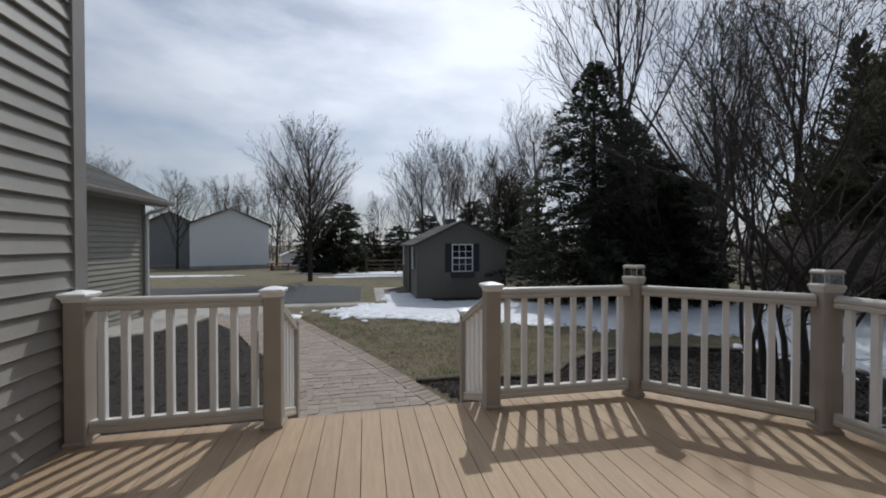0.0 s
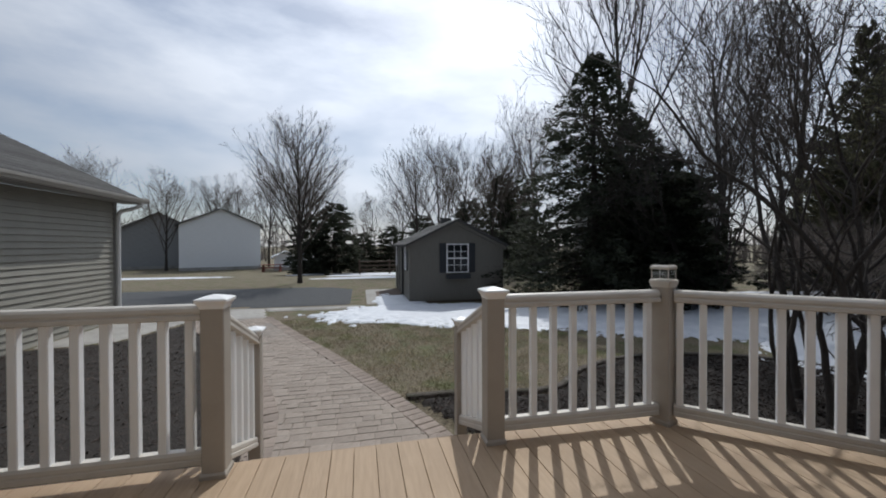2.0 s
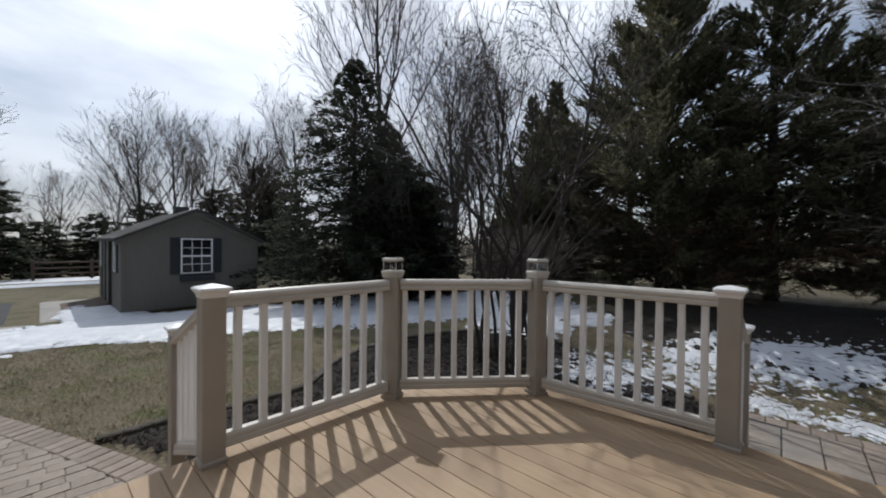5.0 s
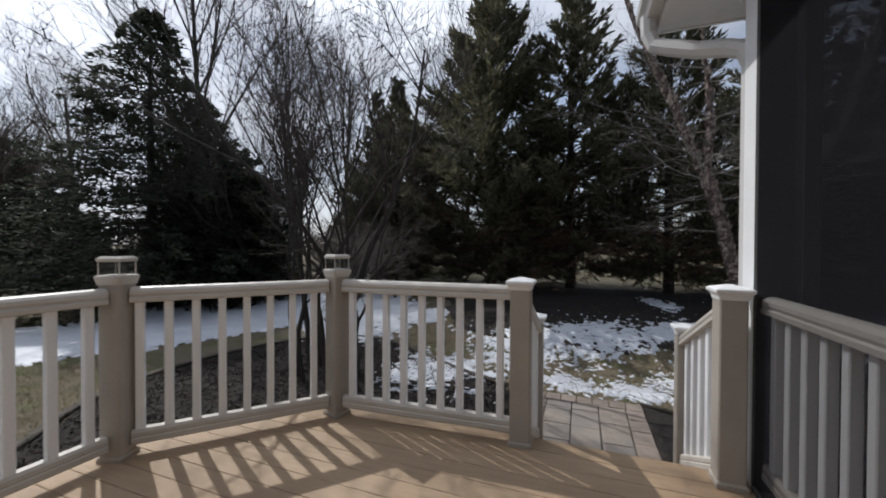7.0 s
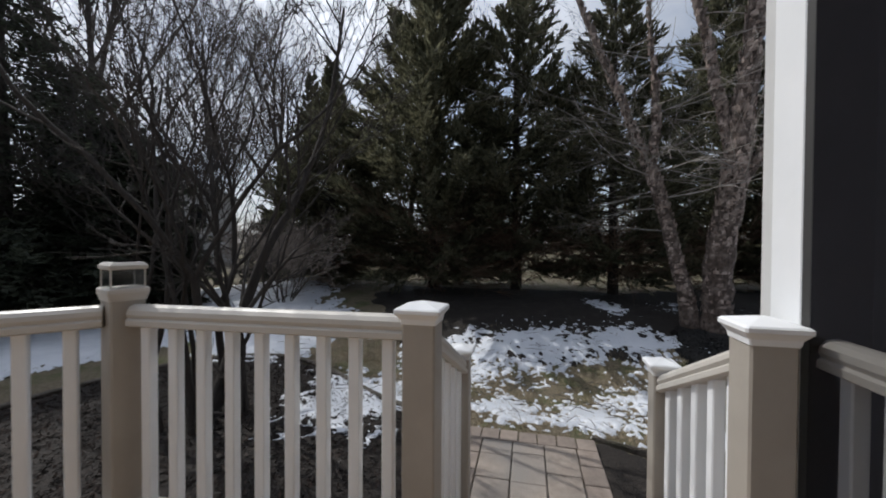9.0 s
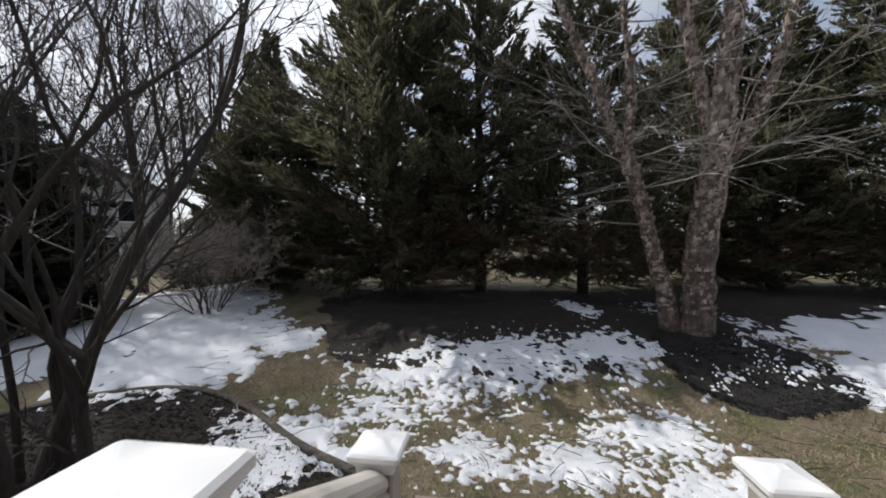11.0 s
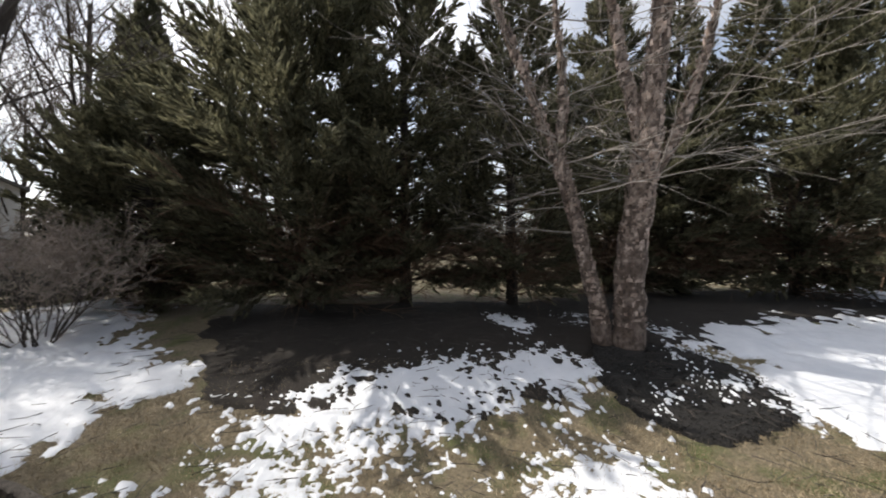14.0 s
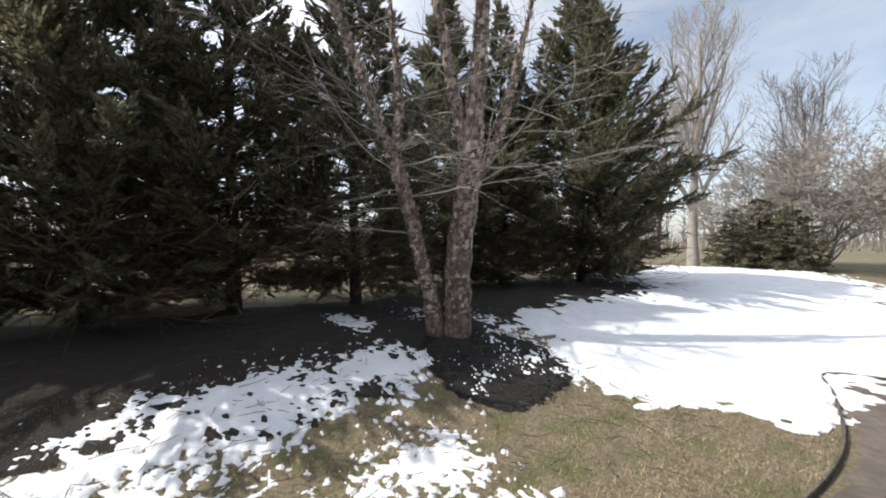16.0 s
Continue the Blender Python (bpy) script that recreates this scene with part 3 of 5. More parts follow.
LOW = [(-0.026, -0.024), (0.026, -0.024), (0.032, -0.016), (0.032, 0.008), (0.027, 0.014), (0.03, 0.022), (0.03, 0.042), (0.02, 0.056), (-0.02, 0.056), (-0.03, 0.042), (-0.03, 0.022), (-0.027, 0.014), (-0.032, 0.008), (-0.032, -0.016)]
HALF = 0.0575


def railing(a, b, count, label, za=0.0, zb=0.0, gap=HALF + 0.002, group="deck railings", shift=0.0):
    """A run of railing between the centres of two posts; za and zb lift its ends, for stairs."""
    A, B = Vector((*a, 0)), Vector((*b, 0))
    d = (B - A).normalized()
    length = (B - A).length
    root = thing("railing", (*((A + B) / 2).xy, min(za, zb)), label, "railing", group)
    inv = root.matrix_basis.inverted()

    def at(s, z):
        k = s / length
        return inv @ (A + d * s + Vector((0, 0, za + (zb - za) * k + z)))

    part("top_rail", G().sweep(TOP, at(gap, 0.858), at(length - gap, 0.858)), M_RAIL, root, "cream moulded top rail")
    part("bottom_rail", G().sweep(LOW, at(gap, 0.085), at(length - gap, 0.085)), M_RAIL, root, "cream bottom rail")
    yaw = math.atan2(d.y, d.x)
    c, s = math.cos(yaw), math.sin(yaw)
    h = 0.0205
    for i in range(count):
        k = gap + (length - 2 * gap) * (i + 0.5 + shift) / count
        lo, hi = at(k, 0.138), at(k, 0.862)
        ring = [(h * (c * u - s * w), h * (s * u + c * w)) for u, w in ((-1, -0.8), (-0.8, -1), (0.8, -1), (1, -0.8), (1, 0.8), (0.8, 1), (-0.8, 1), (-1, 0.8))]
        part("baluster", G().loft([[(lo.x + p, lo.y + q, lo.z) for p, q in ring], [(hi.x + p, hi.y + q, hi.z) for p, q in ring]]), M_WHITE, root, "square white baluster")
    return root


def square(r, z, c=0.0):
    if c:
        return [(-r + c, -r, z), (r - c, -r, z), (r, -r + c, z), (r, r - c, z), (r - c, r, z), (-r + c, r, z), (-r, r - c, z), (-r, -r + c, z)]
    return [(-r, -r, z), (r, -r, z), (r, r, z), (-r, r, z)]


def newel(x, y, z0, z1, turn, label, lantern=False, half=HALF):
    root = thing("newel_post", (x, y, z0, 0, 0, turn), label, "post", "deck posts")
    h = z1 - z0
    part("sleeve", G().loft([square(half, 0, 0.006), square(half, h, 0.006)]), M_POST, root)
    part("base_trim", G().loft([square(half + 0.009, 0, 0.004), square(half + 0.009, 0.02, 0.004), square(half + 0.002, 0.03, 0.004)]), M_POST, root)
    if not lantern:
        r = half
        part("cap", G().loft([square(r + 0.003, h - 0.03, 0.004), square(r + 0.006, h - 0.012, 0.004), square(r + 0.018, h + 0.004, 0.004), square(r + 0.022, h + 0.008, 0.005), square(r + 0.022, h + 0.02, 0.005), square(r + 0.016, h + 0.0255, 0.005), square(r - 0.012, h + 0.033, 0.004), square(0.012, h + 0.042, 0.003)]), M_WHITE, root, "white pyramid cap")
    else:
        r = half
        part("cap_collar", G().loft([square(r + 0.003, h - 0.01, 0.004), square(r + 0.006, h + 0.006, 0.004), square(r + 0.011, h + 0.022, 0.004), square(r + 0.011, h + 0.036, 0.004), square(r + 0.004, h + 0.042, 0.004)]), M_RAIL, root, "moulded cream collar")
        for k in range(4):
            m = Matrix.Rotation(k * math.pi / 2, 3, "Z")
            q = G().box(-r + 0.006, r - 0.006, -r + 0.004, -r + 0.007, h + 0.042, h + 0.112)
            q.v = [tuple(m @ Vector(p)) for p in q.v]
            pane = part("lantern_pane", q, M_GLASS, root, "clear plastic lantern pane")
            pane.visible_shadow = False
            s = G().box(-r + 0.001, -r + 0.006, -r + 0.001, -r + 0.006, h + 0.04, h + 0.115)
            s.v = [tuple(m @ Vector(p)) for p in s.v]
            part("lantern_corner", s, M_RAIL, root)
        top = part("lantern_roof", G().loft([square(r + 0.002, h + 0.113, 0.004), square(r + 0.006, h + 0.118, 0.004), square(r + 0.006, h + 0.13, 0.004), square(r - 0.006, h + 0.142, 0.004)]), M_RAIL, root, "cream lantern roof")
        part("solar_panel", G().box(-0.035, 0.035, -0.035, 0.035, h + 0.1425, h + 0.146), M_PANE, top, "dark solar cell")
    return root


NL, NR, SA, SB, NE, NS = (-0.22, 2.585), (1.37, 2.565), (2.615, 2.53), (3.475, 1.74), (3.545, 0.50), (3.53, -0.508)
WP = (-1.37, 2.59)
newel(*WP, 0, 0.935, 0, "tan vinyl post with white cap against the house wall")
newel(*NL, 0, 0.935, 0, "tan vinyl newel post with white cap beside the front steps")
newel(*NR, 0, 0.935, 0, "tan vinyl newel post with white cap beside the front steps")
newel(*SA, 0, 0.955, 22, "tan vinyl corner post with solar lantern cap", True)
newel(*SB, 0, 0.955, -20, "tan vinyl corner post with solar lantern cap", True)
newel(*NE, 0, 0.935, 0, "tan vinyl newel post with white cap beside the side steps")
newel(*NS, 0, 0.935, 0, "tan vinyl newel post with white cap beside the porch")
LL, LR, LE, LS = (-0.25, 3.46), (1.40, 3.46), (4.22, 0.48), (4.2, -0.467)
for q, word in ((LL, "front"), (LR, "front"), (LE, "side"), (LS, "side")):
    newel(*q, -0.5, 0.575 if word == "front" else 0.61, 0, "slim tan newel post at the foot of the %s steps" % word, half=0.045)
railing(WP, NL, 8, "cream and white vinyl railing from house to front steps")
railing(NR, SA, 8, "cream and white vinyl railing along the deck front")
railing(SA, SB, 8, "cream and white vinyl railing across the deck corner", shift=-0.22)
railing(SB, NE, 9, "cream and white vinyl railing along the deck side")
railing(NL, LL, 5, "sloping vinyl stair railing down the front steps", -0.02, -0.38, 0.055)
railing(NR, LR, 5, "sloping vinyl stair railing down the front steps", -0.02, -0.38, 0.055)
railing(NE, LE, 5, "sloping vinyl stair railing down the side steps", -0.02, -0.36, 0.055)
railing(NS, LS, 5, "sloping vinyl stair railing down the side steps", -0.02, -0.36, 0.055)


# ---- house, garage ----
def siding_wall(name, along, u0, u1, z0, z1, fixed, out, mat, label, course=0.114, category="wall", gable=None):
    """A wall of lapped vinyl courses on a solid core. along: the axis it runs on; out: the sign of the side that shows."""
    root = thing(name, (0, 0, 0), label, category, kind="structure")

    def put(name_, d0, d1, e0, e1, za, zb, m):
        lo, hi = sorted((fixed + out * d0, fixed + out * d1))
        b = (lo, hi, e0, e1) if along == "y" else (e0, e1, lo, hi)
        part(name_, G().box(*b, za, zb), m, root)

    put("core", -0.16, -0.016, u0, u1, z0, z1, mat)
    # one lapped course: it leans out to its lower edge and returns under it
    pro = [(-0.016, 0.0), (0.018, 0.0), (0.021, 0.005), (0.018, 0.016), (-0.004, course), (-0.016, course)]
    z = z0
    shared = None
    while z < z1 - 0.02:
        if shared is None:
            verts = []
            for u in (u0, u1):
                verts.append([((fixed + out * d, u, h) if along == "y" else (u, fixed + out * d, h)) for d, h in pro])
            shared = mesh_of("course", G().loft(verts), mat)
        ob = part("course", shared, mat, root)
        ob.location.z = z
        z += course
    return root


HX, HY = -1.46, 2.74
siding_wall("wall_house", "y", -6.0, HY - 0.09, 0.0 - 0.5, 5.4, HX, 1, M_SIDING, "grey vinyl lap siding of the house wall")
corner = thing("trim_corner", (0, 0, 0), "grey vinyl corner board of the house", "trim", kind="structure")
part("corner_board", G().box(HX - 0.1, HX + 0.03, HY - 0.09, HY + 0.016, -0.5, 5.4, 0.004), M_CORNER, corner)
siding_wall("wall_house_end", "x", -5.0, HX - 0.1, -0.5, 5.4, HY, 1, M_SIDING, "grey vinyl lap siding of the house end wall", 0.16)
# Out of view; its height is chosen to cut sky light on the deck.
siding_wall("wall_house_back", "x", HX, 1.6, -0.5, 5.4, -0.64, 1, M_SIDING, "unseen grey vinyl lap siding behind the deck, raised to block sky", 0.16)
GX, GYE = -5.0, 10.4
siding_wall("wall_garage", "y", 2.9, GYE - 0.09, -0.5, 2.25, GX, 1, M_GSIDING, "beige-grey vinyl lap siding of the garage wall")
gc = thing("trim_garage_corner", (0, 0, 0), "vinyl corner board of the garage", "trim", kind="structure")
part("corner_board", G().box(GX - 0.1, GX + 0.03, GYE - 0.09, GYE + 0.016, -0.5, 2.25, 0.004), M_CORNER, gc)
siding_wall("wall_garage_front", "x", -12.0, GX - 0.1, -0.5, 2.25, GYE, 1, M_GSIDING, "beige-grey vinyl siding of the garage front", 0.16)
groof = thing("garage_roof", (0, 0, 0), "grey asphalt shingle garage roof with white gutter", "roof", kind="structure")
EV = -4.6
part("deck_board", G().loft([[(EV, y, 2.32), (EV, y, 2.36), (-8.5, y, 4.36), (-12.4, y, 2.36), (-12.4, y, 2.32), (-8.5, y, 4.28)] for y in (10.75, 2.75)]), M_ROOFJ, groof)
slope = math.hypot(3.9, 2.0)
for i in range(22):
    s0, s1 = i / 22.0, (i + 1.3) / 22.0
    part("shingle_course", G().loft([[(EV + 0.03 - 3.9 * s0, y, 2.366 + 2.0 * s0), (EV + 0.03 - 3.9 * s0, y, 2.371 + 2.0 * s0), (EV - 3.9 * min(1, s1), y, 2.366 + 2.0 * min(1, s1)), (EV - 3.9 * min(1, s1), y, 2.362 + 2.0 * min(1, s1))] for y in (10.78, 2.75)]), M_ROOF, groof)
part("soffit", G().box(GX, EV, 2.75, 10.75, 2.25, 2.275), M_CORNER, groof)
part("fascia", G().box(EV, EV + 0.018, 2.75, 10.75, 2.235, 2.36), M_CORNER, groof)
part("gable_fill", G().box(GX - 0.1, EV - 0.01, 10.7, 10.75, 2.277, 2.4), M_CORNER, groof)


def gutter(name, parent, along, u0, u1, x, z, out, mat=M_METAL):
    pro = [(0.0, 0.0), (0.07, 0.0), (0.085, 0.03), (0.11, 0.06), (0.115, 0.105), (0.105, 0.105), (0.1, 0.07), (0.075, 0.035), (0.065, 0.01), (0.012, 0.01), (0.012, 0.105), (0.0, 0.105)]
    rings = []
    for u in (u0, u1):
        rings.append([((x + out * d, u, z + h) if along == "y" else (u, x + out * d, z + h)) for d, h in pro])
    g = G().loft(rings)
    return part(name, g, mat, parent, "aluminium gutter")


gutter("gutter", groof, "y", 2.75, 10.78, EV + 0.02, 2.262, 1, M_GUTTER)


def spout_pipe(pts, w=0.038):
    """A rectangular downspout bent through its points."""
    pts = [Vector(p) for p in pts]
    return G().tube(pts, [w * 1.25] * len(pts), 8, True)


gsp = thing("garage_downspout", (0, 0, 0), "white downspout at the garage corner", "downspout", kind="structure")
part("pipe", spout_pipe([(EV + 0.04, 10.6, 2.28), (EV + 0.02, 10.58, 2.2), (EV - 0.1, 10.5, 2.12), (GX + 0.1, 10.42, 2.05), (GX + 0.07, 10.38, 1.95), (GX + 0.07, 10.38, 0.5), (GX + 0.07, 10.38, -0.42)]), M_METAL, gsp)

# Added wall, its place guessed: keeps sky light off the deck posts and rails.
siding_wall("wall_sky_blocker", "x", 1.5, 3.7, -0.5, 5.4, -4.5, 1, M_SIDING, "added siding wall behind the porch that blocks sky light", 0.16)

# ---- screened porch ----
PY, PX0, PX1 = -0.66, 1.6, 3.83
porch_col = thing("porch_column", (3.61, -0.675, -0.5), "white porch corner column in the sun", "column", kind="structure")
part("shaft", G().loft([square(0.07, 0, 0.006), square(0.07, 2.92, 0.006)]), M_WHITE, porch_col)
for cx, cy in ((1.7, PY - 0.11), (3.61, -4.1), (1.7, -4.1)):
    c2 = thing("porch_column", (cx, cy, -0.5), "white porch column in shade", "column", kind="structure")
    part("shaft", G().loft([square(0.1, 0, 0.006), square(0.1, 2.95, 0.006)]), M_WHITE, c2)
pframe = thing("porch_screen", (0, 0, 0), "dark insect screen in a dark frame", "screen", kind="structure")
for b in ((3.43, 3.5, -0.8, -0.74, 0.002, 2.41), (3.502, 3.537, -0.745, -0.604, 0.002, 2.41), (1.64, 3.5, -0.615, -0.59, 2.33, 2.41), (1.64, 3.5, -0.612, -0.59, 0.002, 0.03), (2.2, 2.26, -0.8, -0.74, 0.002, 2.4)):
    part("screen_frame", G().box(*b, 0.004), M_DARK, pframe)
part("mesh", G().box(1.64, 3.501, -0.603, -0.601, 0.03, 2.33), M_SCREEN, pframe, "fine dark screen cloth")
pf2 = thing("porch_screen", (0, 0, 0), "dark insect screen in a dark frame", "screen", kind="structure")
for b in ((3.6, 3.64, -0.78, -0.73, 0.0, 2.4), (3.6, 3.64, -4.0, -0.78, 2.3, 2.4), (3.6, 3.64, -4.0, -0.78, 0.0, 0.06), (3.6, 3.64, -2.5, -2.44, 0.06, 2.3)):
    part("screen_frame", G().box(*b, 0.004), M_DARK, pf2)
part("mesh", G().box(3.62, 3.622, -4.0, -0.78, 0.06, 2.3), M_SCREEN_DIM, pf2, "fine dark screen cloth")
pf3 = thing("porch_screen", (0, 0, 0), "dark insect screen in a dark frame", "screen", kind="structure")
part("mesh", G().box(1.8, 3.6, -4.102, -4.1, 0.06, 2.3), M_SCREEN_DIM, pf3, "fine dark screen cloth")
part("screen_frame", G().box(1.8, 3.6, -4.13, -4.08, 2.3, 2.4), M_DARK, pf3)
siding_wall("wall_porch", "y", -4.1, -0.8, -0.5, 2.5, 1.6, 1, M_SIDING, "grey vinyl siding inside the porch", 0.16)
tagged(part("porch_floor", G().box(1.6, 3.66, -4.15, -0.624, -0.03, -0.002), M_FLOORP), "brown porch floor boards in shade", "floor", kind="structure")
tagged(part("porch_ceiling", G().box(1.5, 3.545, -4.3, -0.745, 2.43, 2.48), M_CEIL), "grey panelled porch ceiling", "ceiling", kind="structure")
tagged(part("porch_skirt", G().box(1.6, 3.53, -0.68, -0.63, -0.5, -0.035), M_WHITE), "white skirt board under the porch", "trim", kind="structure")
beam = thing("porch_beam", (0, 0, 0), "white painted beam over the porch screen", "beam", kind="structure")
part("beam_front", G().box(1.6, 3.70, -0.74, -0.585, 2.42, 2.62, 0.005), M_WHITE, beam)
part("beam_side", G().box(3.55, 3.70, -4.2, -0.742, 2.42, 2.62, 0.005), M_WHITE, beam)
proof = thing("porch_roof", (0, 0, 0), "porch roof with white soffit, fascia and gutter", "roof", kind="structure")
part("soffit", G().box(1.2, 4.12, -0.583, -0.30, 2.56, 2.585), M_WHITE, proof)
part("fascia", G().box(1.2, 4.14, -0.298, -0.275, 2.55, 2.70), M_WHITE, proof)
part("soffit_side", G().box(3.702, 4.12, -4.3, -0.585, 2.56, 2.585), M_WHITE, proof)
part("fascia_side", G().box(4.122, 4.142, -4.3, -0.30, 2.55, 2.72), M_WHITE, proof)
part("roof_sheet", G().loft([[(x, -0.25, 2.70), (x, -0.25, 2.74), (x, -2.4, 3.55), (x, -4.5, 2.74), (x, -4.5, 2.70), (x, -2.4, 3.48)] for x in (1.0, 4.17)]), M_ROOFJ, proof)
gutter("gutter", proof, "x", 1.2, 4.16, -0.273, 2.59, 1)
psp = thing("porch_downspout", (0, 0, 0), "white downspout elbow bending back to the porch column", "downspout", kind="structure")
part("pipe", spout_pipe([(4.03, -0.215, 2.62), (4.03, -0.22, 2.50), (4.01, -0.25, 2.42), (3.96, -0.32, 2.37), (3.87, -0.44, 2.29), (3.79, -0.57, 2.24), (3.735, -0.625, 2.19), (3.712, -0.65, 2.1), (3.712, -0.65, 1.4), (3.712, -0.65, -0.4)], 0.038), M_METAL, psp)
pr = railing((3.53, -0.662), (1.64, -0.662), 15, "cream porch railing behind the dark screen", 0.0, 0.0, 0.03, "porch railing")

# ---- shed ----
SX0, SX1, SY0, SY1, SZ = 1.97, 4.93, 11.3, 15.6, -0.5
shed = thing("shed", (SX0, SY0, SZ), "dark grey painted garden shed with shuttered window", "shed")
W, L, EH, AP = SX1 - SX0, SY1 - SY0, 1.78, 2.52
part("wall", G().loft([[(0, y, 0.06), (W, y, 0.06), (W, y, EH), (W / 2, y, AP - 0.06), (0, y, EH)] for y in (0.0, L)]), M_SHED, shed)
part("skid", G().box(0.1, W - 0.1, 0.05, L - 0.05, 0.0, 0.08), M_WOOD, shed)
for sgn in (-1, 1):
    pts = [(W / 2, AP + 0.02), (W / 2 + sgn * (W / 2 + 0.12), EH - 0.03), (W / 2 + sgn * (W / 2 + 0.12), EH - 0.085), (W / 2, AP - 0.055)]
    if sgn > 0:
        pts.reverse()
    roof = part("roof_slope", G().loft([[(x, y, z) for x, z in pts] for y in (-0.12, L + 0.12)]), M_ROOFJ, shed, "dark shingle roof slope")
    for i in range(9):
        a, b = i / 9, (i + 1.15) / 9
        f = lambda t, lift: (W / 2 + sgn * (W / 2 + 0.12) * (1 - t), EH - 0.03 + (AP + 0.05 - EH) * t + lift)
        q = [f(a, 0.012), f(a, 0.02), f(min(b, 1), 0.006), f(min(b, 1), 0.002)]
        if sgn < 0:
            q.reverse()
        part("shingle_course", G().loft([[(x, y, z) for x, z in q] for y in (-0.13, L + 0.13)]), M_ROOF, roof)
    rake = [(W / 2, AP - 0.06), (W / 2 + sgn * (W / 2 + 0.1), EH - 0.09), (W / 2 + sgn * (W / 2 + 0.1), EH - 0.19), (W / 2, AP - 0.16)]
    if sgn > 0:
        rake.reverse()
    part("rake_board", G().loft([[(x, y, z) for x, z in rake] for y in (-0.05, -0.003)]), M_SHED, shed)
    cb = (0 if sgn < 0 else W - 0.09)
    part("corner_trim", G().box(cb, cb + 0.09, -0.025, -0.002, 0.08, EH), M_SHED, shed)
part("ridge_vent", G().box(W / 2 - 0.16, W / 2 + 0.16, 1.4, 1.72, AP - 0.02, AP + 0.16, 0.01), M_ROOFJ, shed, "small cupola on the ridge")


def sash_window(root, x0, x1, z0, z1, y, along="x", rows=4, cols=3):
    def bx3(a0, a1, d0, d1, c0, c1):
        return G().box(a0, a1, y - d1, y - d0, c0, c1, 0.002) if along == "x" else G().box(y - d1, y - d0, a0, a1, c0, c1, 0.002)

    win = part("window", bx3(x0, x1, 0.004, 0.012, z0, z1), M_PANE, root, "dark window panes")
    fw = 0.035
    for a in ((x0 - fw, x0, z0 - fw, z1 + fw), (x1, x1 + fw, z0 - fw, z1 + fw), (x0, x1, z1, z1 + fw), (x0, x1, z0 - fw, z0), (x0, x1, (z0 + z1) / 2 - 0.02, (z0 + z1) / 2 + 0.02)):
        part("window_frame", bx3(a[0], a[1], 0.002, 0.035, a[2], a[3]), M_WHITE, win, "white window frame")
    for i in range(1, cols):
        x = x0 + (x1 - x0) * i / cols
        part("muntin", bx3(x - 0.008, x + 0.008, 0.012, 0.024, z0, z1), M_WHITE, win)
    for j in range(1, rows):
        if j * 2 != rows:
            z = z0 + (z1 - z0) * j / rows
            part("muntin", bx3(x0, x1, 0.012, 0.0235, z - 0.008, z + 0.008), M_WHITE, win)
    return win


sash_window(shed, 1.17, 1.80, 0.93, 1.75, 0.0)
for x in (0.92, 1.845):
    sh = part("shutter", G().box(x, x + 0.2, -0.03, -0.003, 0.9, 1.8, 0.004), M_SHUTTER, shed, "dark blue-black louvred shutter")
    for k in range(14):
        part("slat", G().box(x + 0.025, x + 0.175, -0.036, -0.028, 0.95 + k * 0.058, 0.985 + k * 0.058), M_SHUTTER, sh)
part("window_box", G().box(1.12, 1.85, -0.18, -0.004, 0.72, 0.86, 0.006), M_SHUTTER, shed, "dark window box under the sill")
sash_window(shed, 0.55, 0.95, 1.0, 1.65, 0.0, "y", 3, 2)
for x in (0.36, 0.98):
    part("shutter", G().box(-0.03, -0.003, x, x + 0.15, 0.95, 1.7, 0.004), M_SHUTTER, shed, "dark blue-black shutter")
door = part("door", G().box(-0.04, -0.003, 1.5, 3.0, 0.1, 1.7, 0.004), M_SHED, shed, "double shed doors")
for a in ((1.45, 1.53), (2.22, 2.28), (2.97, 3.05)):
    part("door_trim", G().box(-0.06, -0.04, a[0], a[1], 0.1, 1.72), M_SHUTTER, door)
sash_window(shed, 3.4, 3.8, 1.0, 1.65, 0.0, "y", 3, 2)
part("ramp", G().loft([[(-0.9, y, -0.0), (-0.02, y, 0.0), (-0.02, y, 0.12), (-0.9, y, 0.02)] for y in (1.5, 3.0)]), M_WOOD, shed, "low wooden ramp to the doors")


